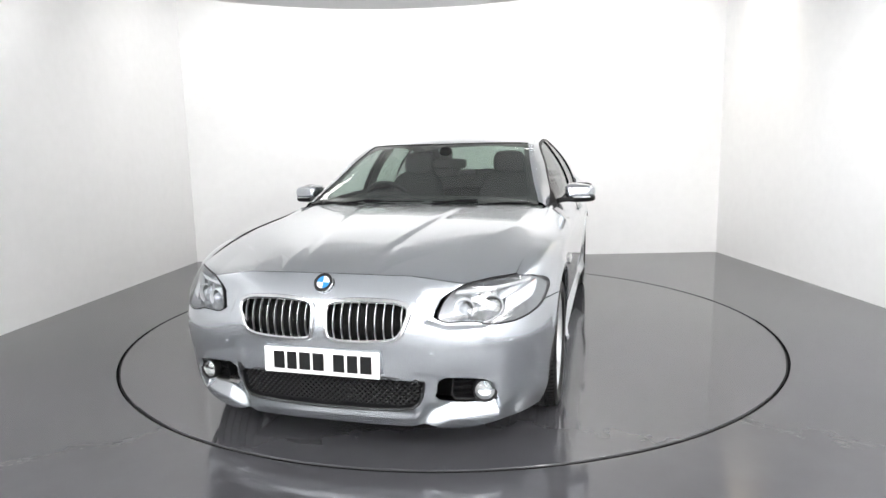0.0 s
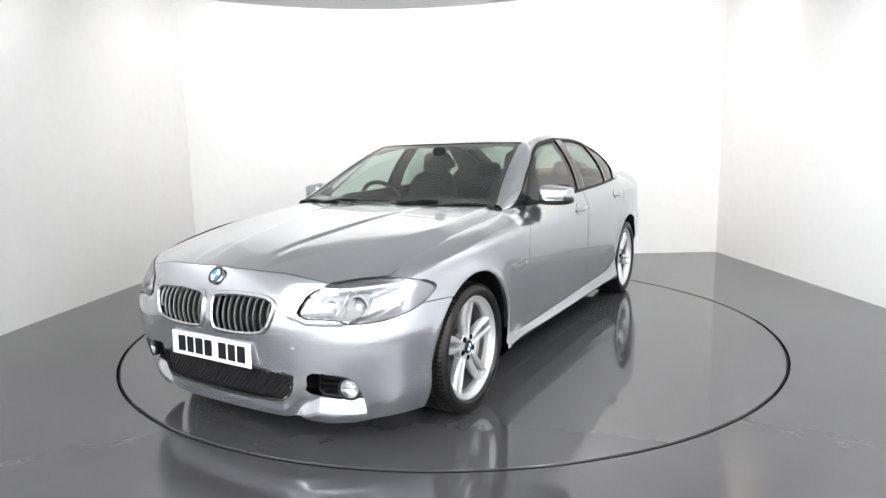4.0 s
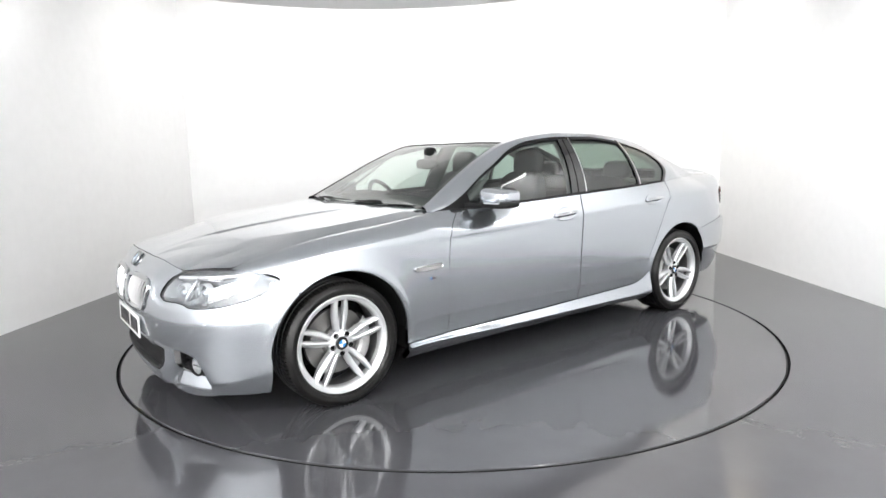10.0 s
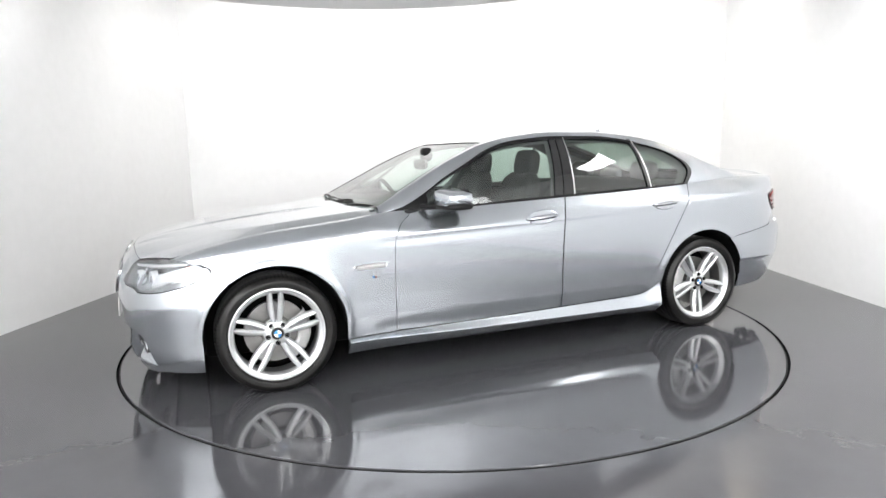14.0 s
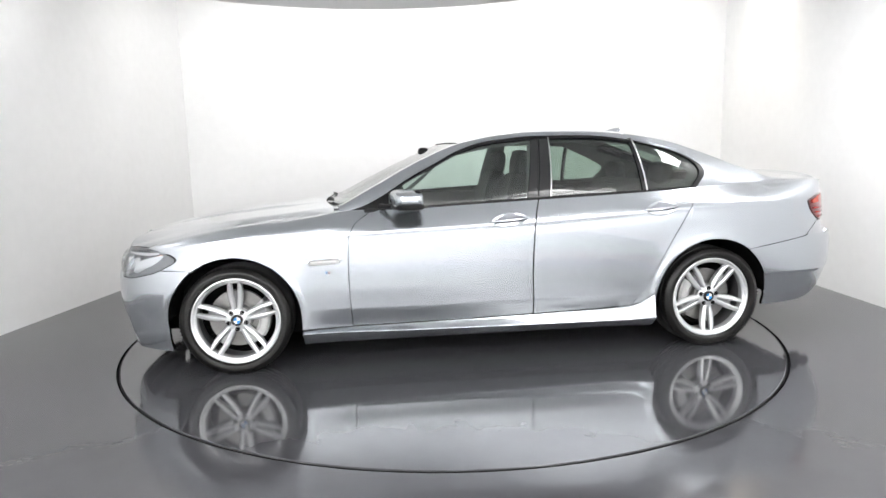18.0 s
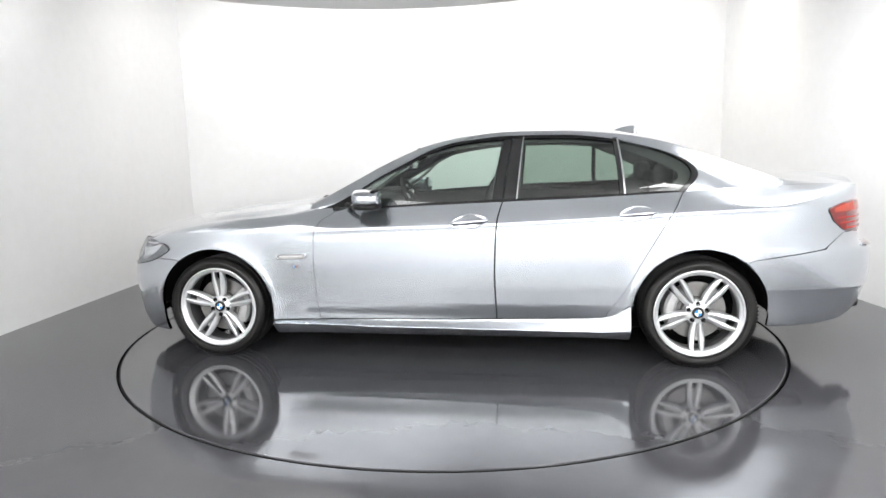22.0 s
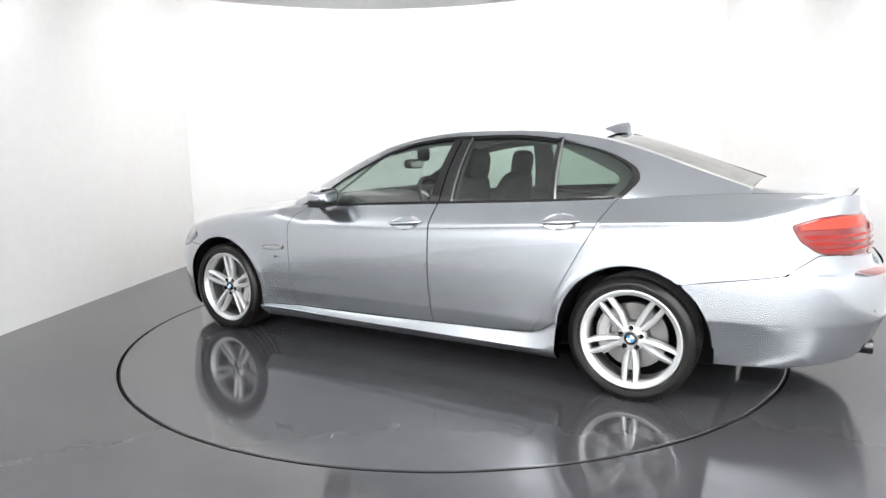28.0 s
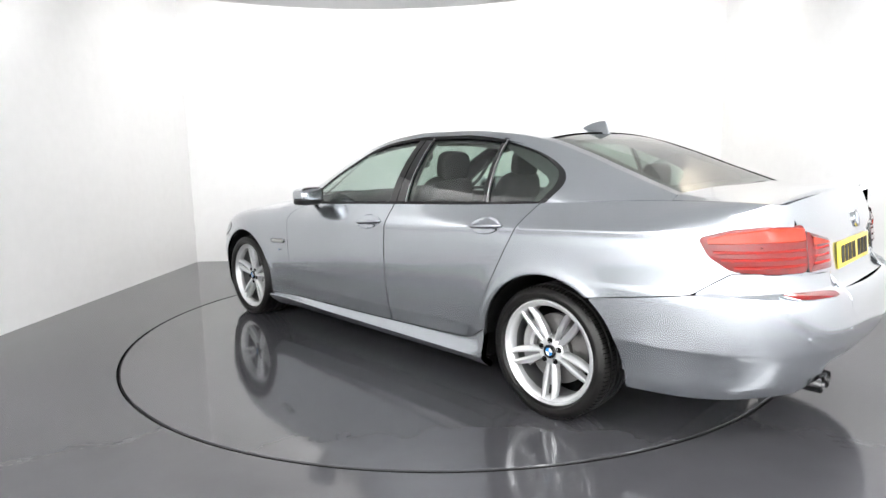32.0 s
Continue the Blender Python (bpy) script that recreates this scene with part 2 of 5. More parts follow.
tail_x = crv([(.10, -2.38), (.20, -2.48), (.32, -2.565), (.45, -2.590), (.56, -2.600), (.65, -2.596), (.69, -2.576), (.715, -2.530), (.8, -2.505), (.92, -2.49), (1.02, -2.46), (1.12, -2.42)])
crease_z = crv([(-2.6, .935), (-2.1, .938), (-1.73, .928), (-1.37, .911), (-.9, .887), (-.33, .858), (.3, .838), (.8, .822), (1.3, .80), (1.7, .755), (2.0, .70), (2.3, .66)])
belt_z = crv([(-2.5, 1.045), (-2.2, 1.06), (-1.9, 1.055), (-1.39, 1.031), (-1.0, 1.012), (-.34, .987), (.13, .968), (.5, .952), (.7, .950), (.8, .948), (.9, .941), (1.0, .926), (1.13, .911), (1.3, .895), (1.5, .873), (1.7, .838), (1.85, .803), (1.97, .765), (2.1, .715), (2.2, .66)])
belt_y = crv([(-2.45, .66), (-2.2, .70), (-1.9, .715), (-1.6, .79), (-1.2, .845), (-.6, .868), (0, .868), (.5, .84), (.8, .80), (1.0, .80), (1.3, .80), (1.6, .795), (1.85, .78), (1.97, .768), (2.1, .75), (2.2, .73)])
cant_z = crv([(-2.0, 1.075), (-1.75, 1.165), (-1.5, 1.26), (-1.25, 1.337), (-1.0, 1.378), (-.7, 1.400), (-.4, 1.402), (-.15, 1.382), (.1, 1.335), (.35, 1.238), (.6, 1.110), (.85, .975)])
cant_y = crv([(-2.0, .665), (-1.75, .645), (-1.5, .625), (-1.25, .61), (-1.0, .60), (-.7, .60), (-.4, .605), (-.15, .61), (.1, .62), (.35, .655), (.6, .70), (.85, .76)])
roof_z = crv([(-2.0, 1.088), (-1.75, 1.192), (-1.5, 1.292), (-1.25, 1.374), (-1.0, 1.420), (-.7, 1.440), (-.4, 1.441), (-.15, 1.424), (.1, 1.368), (.35, 1.268), (.6, 1.155), (.85, 1.030), (.97, .972), (1.08, .945)])
bonnet_z = crv([(.8, .984), (1.0, .972), (1.3, .949), (1.6, .912), (1.9, .862), (2.05, .828), (2.15, .798), (2.24, .765)])
deck_z = crv([(-2.48, 1.06), (-2.42, 1.085), (-2.3, 1.09), (-2.1, 1.09), (-1.9, 1.09)])


def nose_k(x, z):
    """The nose's half-width at x as a share of the side's."""
    t = np.clip((x - nose_root(z)) / (nose_x(z) - nose_root(z)), 0, 1)
    return (1 - t ** NF) ** (1 / NF)


def tail_k(x, z):
    t = np.clip((x - XSR) / (tail_x(z) - XSR), 0, 1)
    return (1 - t ** NT) ** (1 / NT)


def plan(x, z):
    """Half-width of the body's side at x and height z."""
    x, z = np.asarray(x, float), np.asarray(z, float)
    r = [np.hypot(x - a, z - HUBZ) - ARCH for a in (AXF, AXR)]
    flare = sum(.006 * np.exp(-(np.maximum(q, 0) / .075) ** 2) + .006 / (1 + np.exp((q - .030) / .006)) for q in r)
    return side_w(z) * nose_k(x, z) * tail_k(x, z) + flare


def side(x, s, z0=.12):
    """The body's side: s 0 to 1 from z0 up to the shoulder crease, 1 to 2 on to the belt, bonnet or boot seam."""
    x, s = np.broadcast_arrays(np.asarray(x, float), np.asarray(s, float))
    zc, zb, yb = crease_z(x), belt_z(x), belt_y(x)
    zl = z0 + np.clip(s, 0, 1) * (zc - z0)
    yl = plan(x, zl)
    yc = plan(x, zc)
    yb = np.minimum(yb, yc - .01)
    t = np.clip(s - 1, 0, 1)
    door = np.clip((.95 - x) / .3, 0, 1) * np.clip((x + 2.25) / .35, 0, 1)
    y1, z1 = yc - .014 * door, zc + (zb - zc) * (.62 - .30 * door)
    y2, z2 = yb + (yc - yb) * (.5 - .15 * door), zb - (zb - zc) * (.05 + .3 * door)
    u = 1 - t
    yu = u ** 3 * yc + 3 * u * u * t * y1 + 3 * u * t * t * y2 + t ** 3 * yb
    zu = u ** 3 * zc + 3 * u * u * t * z1 + 3 * u * t * t * z2 + t ** 3 * zb
    # a soft hollow under the crease
    hollow = .002 * door * np.exp(-((zc - .030 - zl) / .022) ** 2) * (s < 1)
    # the doors tuck in above the sill
    between_arches = np.clip((AXF - ARCH + .02 - x) / .25, 0, 1) * np.clip((x - AXR - ARCH + .02) / .25, 0, 1)
    q = np.clip((.375 - zl) / .12, 0, 1)
    hollow = hollow + .020 * between_arches * q * q * (3 - 2 * q)
    return np.stack([x, np.where(s > 1, yu, yl - hollow), np.where(s > 1, zu, zl)], -1)


def front(a, z):
    """The nose: a is an angle in radians from straight ahead, positive to the left."""
    a, z = np.broadcast_arrays(np.asarray(a, float), np.asarray(z, float))
    k = np.abs(np.sin(a)) ** (2 / 3)
    x = nose_root(z) + (nose_x(z) - nose_root(z)) * (1 - k ** NF) ** (1 / NF)
    fl = plan(x, z) - side_w(z) * nose_k(x, z)
    return np.stack([x, np.sign(a) * (side_w(z) * k + fl * (np.abs(a) > .6)), z], -1)


def back(a, z):
    """The tail: a is an angle in radians from straight back, positive to the car's left."""
    a, z = np.broadcast_arrays(np.asarray(a, float), np.asarray(z, float))
    k = np.abs(np.sin(a)) ** (2 / 3)
    x = XSR + (tail_x(z) - XSR) * (1 - k ** NT) ** (1 / NT)
    return np.stack([x, np.sign(a) * side_w(z) * k, z], -1)


def at_x(k):
    """The angle at which the half-width share k is reached."""
    return np.arcsin(np.clip(k, 0, 1) ** 1.5)


def wrap_nose(outline):
    """An outline drawn on a rounder nose, carried back along the wing's side."""
    O = np.array(outline, float)
    x = 1.15 + (nose_x(O[:, 1]) - 1.15) * np.cos(O[:, 0]) ** (2 / 3)
    w = np.clip((O[:, 0] - .60) / .35, 0, 1)
    O[:, 0] = O[:, 0] * (1 - w) + at_x(nose_k(x, O[:, 1])) * w
    return O


def wrap_tail(outline):
    O = np.array(outline, float)
    x = XSR + (tail_x(O[:, 1]) - XSR) * np.cos(O[:, 0]) ** (2 / 3)
    w = np.clip((O[:, 0] - .45) / .40, 0, 1)
    O[:, 0] = O[:, 0] * (1 - w) + at_x(tail_k(x, O[:, 1])) * w
    return O


def glass_side(x, v):
    """The greenhouse's side: v 0 at the belt to 1 at the roof's edge."""
    x, v = np.broadcast_arrays(np.asarray(x, float), np.asarray(v, float))
    inset = np.clip((x + 1.62) / .2, 0, 1)
    yb, zb, yr, zr = belt_y(x) - .012 * inset, belt_z(x) - .004 * inset, cant_y(x), cant_z(x)
    bulge = .035 * 4 * v * (1 - v) * np.clip((zr - zb) / .3, 0, 1)
    # the rear pillar runs out of the shoulder in a hollow
    m = .55 * np.clip((-1.46 - x) / .25, 0, 1)
    return np.stack([x, yb + (yr - yb) * v + bulge, zb + (zr - zb) * (v * (1 - m) + m * v * v) + bulge * .3], -1)


def top(x, y):
    """Roof, windscreen and rear window over the roof's edge."""
    x, y = np.broadcast_arrays(np.asarray(x, float), np.asarray(y, float))
    k = np.clip(np.abs(y) / cant_y(x), 0, 1)
    return np.stack([x, y, cant_z(x) + (roof_z(x) - cant_z(x)) * (1 - k ** 2.4)], -1)


# ---- car panels ----
car = new("car")
tagged(car, "metallic grey four-door saloon standing on the turntable", "car")


def outward(X):
    gu, gv = np.gradient(X, axis=0), np.gradient(X, axis=1)
    n = np.cross(gu, gv)
    n /= np.linalg.norm(n, axis=-1, keepdims=True) + 1e-12
    c = np.stack([np.clip(X[..., 0], -1.3, 1.2), 0 * X[..., 1], np.full(X.shape[:2], .55)], -1)
    if np.sum(n * (X - c)) < 0:
        n = -n
    return n


def panel(name, X, material=None, label="", parent=None, gap=.002, lip=.02, cut=None, both=True, off=0.0, more=()):
    """One sheet of bodywork over a grid of points, with edges turned inwards; both: a mirrored twin on the other side. more: further grids of the same panel."""
    V, F, N, base = [], [], [], 0
    for G in (X, *more):
        G = np.array(G, float)
        n = outward(G)
        G = G + n * off
        nu, nv = G.shape[:2]
        g2 = G.copy()
        if gap:
            def unit(v):
                return v / (np.linalg.norm(v, axis=-1, keepdims=True) + 1e-9)
            g2[0] += gap * unit(G[1] - G[0])
            g2[-1] += gap * unit(G[-2] - G[-1])
            g2[:, 0] += gap * unit(G[:, 1] - G[:, 0])
            g2[:, -1] += gap * unit(G[:, -2] - G[:, -1])
        idx = np.arange(nu * nv).reshape(nu, nv) + base
        V += list(g2.reshape(-1, 3))
        N += list(n.reshape(-1, 3))
        keep = np.ones((nu - 1, nv - 1), bool)
        if cut is not None:
            cc = (g2[:-1, :-1] + g2[1:, :-1] + g2[:-1, 1:] + g2[1:, 1:]) / 4
            keep = ~cut(cc)
        flip = np.sum(np.cross(np.gradient(G, axis=0), np.gradient(G, axis=1)) * n) < 0
        for i in range(nu - 1):
            for j in range(nv - 1):
                if keep[i, j]:
                    q = (idx[i, j], idx[i + 1, j], idx[i + 1, j + 1], idx[i, j + 1])
                    F.append(q[::-1] if flip else q)
        base += nu * nv
        if lip:
            ring = [(i, 0) for i in range(nu)] + [(nu - 1, j) for j in range(1, nv)] + [(i, nv - 1) for i in range(nu - 2, -1, -1)] + [(0, j) for j in range(nv - 2, 0, -1)]
            R = len(ring)
            for k, (i, j) in enumerate(ring):
                p = g2[i, j]
                q = p - n[i, j] * lip
                ed = -np.array([(i == 0) * -1.0 + (i == nu - 1), (j == 0) * -1.0 + (j == nv - 1)])
                ii, jj = min(max(i + int(ed[0]), 0), nu - 1), min(max(j + int(ed[1]), 0), nv - 1)
                e = p - g2[ii, jj]
                e /= np.linalg.norm(e) + 1e-9
                V += [p, q]
                N += [e, e]
            for k in range(R):
                a, b = base + 2 * k, base + 2 * ((k + 1) % R)
                i, j = ring[k]
                ki, kj = min(max(i, 0), nu - 2), min(max(j, 0), nv - 2)
                if keep[ki, kj]:
                    F.append((a, b, b + 1, a + 1) if not flip else (b, a, a + 1, b + 1))
            base += 2 * R
    V, N = np.array(V), np.array(N)
    made = []
    for sgn in ((1, -1) if both else (1,)):
        me = bpy.data.meshes.new(name)
        W_ = V * np.array([1, sgn, 1])
        me.from_pydata([tuple(v) for v in W_], [], [f if sgn > 0 else f[::-1] for f in F])
        me.polygons.foreach_set("use_smooth", [True] * len(me.polygons))
        me.normals_split_custom_set_from_vertices([tuple(v) for v in N * np.array([1, sgn, 1])])
        me.materials.append(material or PAINT)
        ob = new(name, me)
        ob.parent = parent or car
        if label:
            ob["label"] = label
        made.append(ob)
    return made


def inside(poly):
    """A test for points (u, v) inside a polygon."""
    P = np.array(poly, float)

    def test(u, v):
        r = np.zeros(np.shape(u), bool)
        for (ax, ay), (bx, by) in zip(P, np.roll(P, -1, 0)):
            c = ((ay > v) != (by > v)) & (u < (bx - ax) * (v - ay) / (by - ay + 1e-12) + ax)
            r ^= c
        return r
    return test


def loop_curve(pts, smooth_times=2, c=.2):
    """A closed outline through corner points, its corners cut round."""
    P = [np.array(p, float) for p in pts]
    for _ in range(smooth_times):
        Q = []
        for a, b in zip(P, P[1:] + P[:1]):
            Q += [a * (1 - c) + b * c, a * c + b * (1 - c)]
        P = Q
    return np.array(P)


def nose_angle(c):
    x, y, z = c[..., 0], c[..., 1], c[..., 2]
    return (at_x(nose_k(x, z)) + at_x(np.abs(y) / side_w(z))) / 2 * np.sign(y)


LAMP = wrap_nose(loop_curve([(.385, .608), (.60, .610), (.68, .588), (.82, .592), (1.0, .634), (1.135, .697), (.97, .748), (.84, .760), (.66, .758), (.51, .742), (.43, .705)], smooth_times=2))
in_lamp = inside(LAMP)
KIDNEY = loop_curve([(.036, .545), (.030, .652), (.046, .674), (.17, .684), (.33, .680), (.372, .662), (.377, .638), (.345, .556), (.300, .534), (.15, .526), (.056, .530)], smooth_times=2)
INTAKE = [(-.428, .356), (-.410, .262), (-.365, .233), (-.18, .224), (0, .221), (.18, .224), (.365, .233), (.410, .262), (.428, .356), (.27, .366), (0, .369), (-.27, .366)]
FOG = loop_curve([(.480, .258), (.498, .358), (.69, .352), (.745, .312), (.788, .236), (.64, .240)], smooth_times=1, c=.15)
in_kidney, in_intake, in_fog = inside(KIDNEY), inside(INTAKE), inside(FOG)


def s_of(x, z, z0=.12):
    return (z - z0) / (crease_z(x) - z0)


def arch_z(x, xc):
    return HUBZ + np.sqrt(np.clip(ARCH ** 2 - (np.asarray(x) - xc) ** 2, 0, None))


seam_f = crv([(.12, .80), (.25, .807), (.59, .82), (.79, .812), (.876, .773), (.934, .69), (.97, .66)])
seam_m = crv([(.12, -.313), (.28, -.312), (.55, -.302), (.76, -.309), (.88, -.32), (.99, -.351)])
seam_r = crv([(.12, -.90), (.27, -.945), (.317, -.964), (.416, -1.034), (.663, -1.171), (.871, -1.29), (1.032, -1.39)])
skirt_z = crv([(-1.10, .37), (-1.06, .345), (-1.0, .308), (-.93, .290), (-.5, .272), (.14, .256), (1.12, .246)])


def rise(s0, stop, S):
    """Rows from s0 to stop, one of them on the crease."""
    m = np.minimum(1.0, s0 + (stop - s0) * .72)
    return np.where(S < .72, s0 + (m - s0) * S / .72, m + (stop - m) * (S - .72) / .28)


def between(sa, sb, na, nb, bottom):
    """The side between two seams given as x by height."""
    a = np.linspace(0, 1, na)[:, None]
    S = np.linspace(0, 1, nb)[None, :]
    x = np.full((na, nb), .0)
    xa = np.full((1, nb), float(sa(.5)))
    xb = np.full((1, nb), float(sb(.5)))
    for _ in range(6):
        za, zb_ = [side(q, rise(s_of(q, bottom(q)), 2.0, S))[..., 2] for q in (xa, xb)]
        xa, xb = sa(za), sb(zb_)
    x = xa + (xb - xa) * a
    s0 = s_of(x, bottom(x))
    return side(x, rise(s0, 2.0, S))


# doors
door_low = lambda x: skirt_z(x) + .006
fd = panel("front_door", between(seam_f, seam_m, 70, 76, door_low), label="grey metallic front door", gap=.004)
rd = panel("rear_door", between(seam_r, seam_m, 70, 76, door_low), label="grey metallic rear door", gap=.004)


# front wing
def wing():
    ns = 120
    S = np.linspace(0, 1, ns)[None, :]
    xa = np.full((1, ns), .8)
    xe = np.full((1, ns), AXF - ARCH)
    low = lambda x: skirt_z(x) + .006
    for _ in range(6):
        xa = seam_f(side(xa, rise(s_of(xa, low(xa)), 2.0, S))[..., 2])
    x = xa + (xe - xa) * np.linspace(0, 1, 26)[:, None]
    s0 = s_of(x, low(x))
    A = side(x, rise(s0, 2.0, S))
    ph = np.linspace(0, 1, 170)
    xb = np.where(ph < .7, AXF - ARCH * np.cos(ph / .7 * math.acos(-.60)), 1.720 + (ph - .7) / .3 * (2.07 - 1.720))[:, None]
    zb_ = np.where(xb < 1.719, arch_z(xb, AXF), .637 + (xb - 1.72) * .03)
    s0 = s_of(xb, zb_)
    B = side(xb, rise(s0, 2.0, S))

    def cut(c):
        return in_lamp(np.abs(nose_angle(c)), c[..., 2]) | (nose_angle(c) < .80)
    panel("front_wing", A, more=(B,), cut=cut, gap=0, label="grey metallic front wing")


wing()


def lamp_edge(a):
    return np.interp(np.abs(a), [0, .25, .511, .70, .86], [.785, .780, .748, .762, .765])


# bonnet
outer_crease = crv([(.9, .80), (1.26, .745), (1.55, .645), (1.9, .42), (2.1, .27), (2.25, .20)])


def bonnet():
    yf = np.linspace(-1, 1, 201)[:, None]
    b = np.linspace(0, 1, 90)[None, :]
    aa = np.linspace(0, .84, 200)
    fx = front(aa, lamp_edge(aa))
    xe = np.interp(np.abs(yf), fx[:, 1] / belt_y(fx[:, 0]), fx[:, 0])
    zedge = np.interp(np.abs(yf), fx[:, 1] / belt_y(fx[:, 0]), fx[:, 2])
    xc = .975 - .15 * np.abs(yf) ** 2.5
    x = xc + (xe - xc) * b
    yfr = np.abs(yf)
    by = belt_y(x)
    y = yf * by
    ze, zc = belt_z(x), bonnet_z(x)
    # an outer crease from the grille's corner to the windscreen pillar, and a raised middle
    kr = np.clip(outer_crease(x) / by, .25, .86)
    flank = .60 * (1 - yfr) / (1 - kr) + .10 * np.clip((1 - yfr) * (yfr - kr), 0, 1) / (1 - kr) ** 2
    crown = np.where(yfr > kr, flank, .60 + .40 * (1 - (yfr / kr) ** 2))
    fade = np.clip((x - .95) / .3, 0, 1) * np.clip((2.2 - x) / .35, 0, 1)
    dome_at = .155 + .155 * np.clip(2.1 - x, 0, 1.2)
    dome = .009 * fade * (np.tanh((dome_at - np.abs(y)) / .014) + 1) / 2
    z = ze + (zc - ze) * crown + dome - .006 * fade
    z = z + (zedge - z[:, -1:]) * b ** 5
    panel("bonnet", np.stack([x + 0 * y, y, z], -1), both=False, label="grey metallic bonnet with twin sculpted creases")


bonnet()


def smooth(t):
    t = np.clip(t, 0, 1)
    return t * t * (3 - 2 * t)


# front bumper
def nose_relief(a, z):
    a = np.abs(a)
    # scallop beside the kidneys, with a ledge under the lamp
    low = np.interp(a, [.285, .33, .44, .65, .80, .95], [.70, .60, .573, .572, .60, .63])
    scallop = -.012 * smooth((a - .275) / .08) * smooth((z - low) / .024) * smooth((.98 - a) / .22) * smooth((.752 - z) / .06)
    # fog recess over the blade
    zt = np.interp(a, [.25, .30, .45, .68, .74, .785, .825, .85], [.388, .392, .378, .362, .340, .28, .17, .05])
    into = smooth((a - .27) / .13) * smooth((zt - z) / (.010 + .02 * smooth((a - .6) / .06)))
    rise_ = smooth((np.interp(a, [.28, .34, .48], [.175, .19, .238]) - z) / .07)
    pocket = -.048 * into * (1 - rise_) + .002 * rise_ * into
    kid = .010 * np.exp(-(a / .30) ** 4) * np.exp(-((z - .60) / .12) ** 4)
    chin = .008 * smooth((.215 - z) / .03) * smooth((.36 - a) / .1)
    return scallop + pocket + kid + chin


def bumper_front():
    na, nz = 361, 150
    A = np.linspace(-1, 1, na)[:, None]
    A = np.sign(A) * np.abs(A) ** 1.5
    t = np.linspace(0, 1, nz)[None, :]
    amax = np.full((1, nz), 1.1)
    z = .15 + t * .5
    for _ in range(3):
        xa = np.where(z > HUBZ, AXF + np.sqrt(np.clip(ARCH ** 2 - (z - HUBZ) ** 2, 0, None)), AXF + ARCH - .004)
        xa = np.maximum(xa, 1.722)
        amax = at_x(nose_k(xa, z))
        a = A * amax
        zt = np.interp(np.abs(a), [0, .25, .511, .70, .84, .99, 1.08, 1.4], [.785, .780, .748, .757, .74, .66, .640, .636])
        zl = .15 - .022 * smooth((np.abs(a) - .3) / .2) * smooth((.95 - np.abs(a)) / .4)
        z = zl + t * (zt - zl)
    X = front(a, z)
    n = outward(X)
    X = X + n * nose_relief(a, z)[..., None]

    def cut(c):
        q, h = nose_angle(c), c[..., 2]
        return in_lamp(np.abs(q), h) | in_kidney(np.abs(c[..., 1]), h) | in_intake(c[..., 1], h) | in_fog(np.abs(q), h)
    panel("front_bumper", X, both=False, cut=cut, gap=.0015, label="grey metallic sports front bumper")


bumper_front()


# rear quarter with its pillar
win_rear = crv([(0, -1.400), (.12, -1.432), (.25, -1.464), (.40, -1.478), (.55, -1.463), (.70, -1.39), (.80, -1.26), (.865, -1.07), (.92, -.85)])


def quarter():
    ns = 76
    S = np.linspace(0, 1, ns)[None, :]
    ph = np.linspace(0, 1, 120)
    x = np.where(ph < .12, -.962 + (AXR + ARCH + .962) * ph / .12,
                 np.where(ph < .62, AXR + ARCH * np.cos((ph - .12) / .5 * math.acos(-.61)), -1.722 + (ph - .62) / .38 * (-2.425 + 1.722)))[:, None]
    low = np.where(x > AXR + ARCH, skirt_z(x) + .006, np.where(x > -1.7219, arch_z(x, AXR), np.interp(-x, [1.722, 2.15, 2.276, 2.45], [.636, .70, .79, .79])))
    zq = np.linspace(.28, 1.04, 300)
    zs = np.interp(-x, -seam_r(zq), zq)
    stop = np.where(x > -1.39, np.clip(s_of(x, zs), 0, 2), 2.0)
    for k in range(len(ph)):
        if x[k, 0] > -1.39 and zs[k, 0] > crease_z(x[k, 0]):
            cs = np.linspace(1, 2, 60)
            stop[k, 0] = np.interp(zs[k, 0], side(np.full(60, x[k, 0]), cs)[:, 2], cs)
    s0 = s_of(x, low)
    s0 = np.minimum(s0, stop - .002)
    A = side(x, rise(s0, stop, S))
    v = np.linspace(0, .87, 40)[None, :]
    xw = win_rear(v)
    xx = xw + (-1.99 - xw) * np.linspace(0, 1, 40)[:, None]
    B = glass_side(xx, v)

    panel("rear_quarter", A, label="grey metallic rear wing", gap=.0015)
    panel("rear_pillar", B, gap=0, lip=.012, label="grey metallic rear roof pillar")


quarter()


# roof, rails and glass
rail_v = crv([(-2.0, .86), (-1.25, .865), (-1.05, .885), (-.9, .91), (-.7, .925), (-.05, .925), (.1, .885), (.25, .80), (.44, .69), (.6, .47), (.72, .22), (.80, .06), (.86, 0), (.9, 0)])


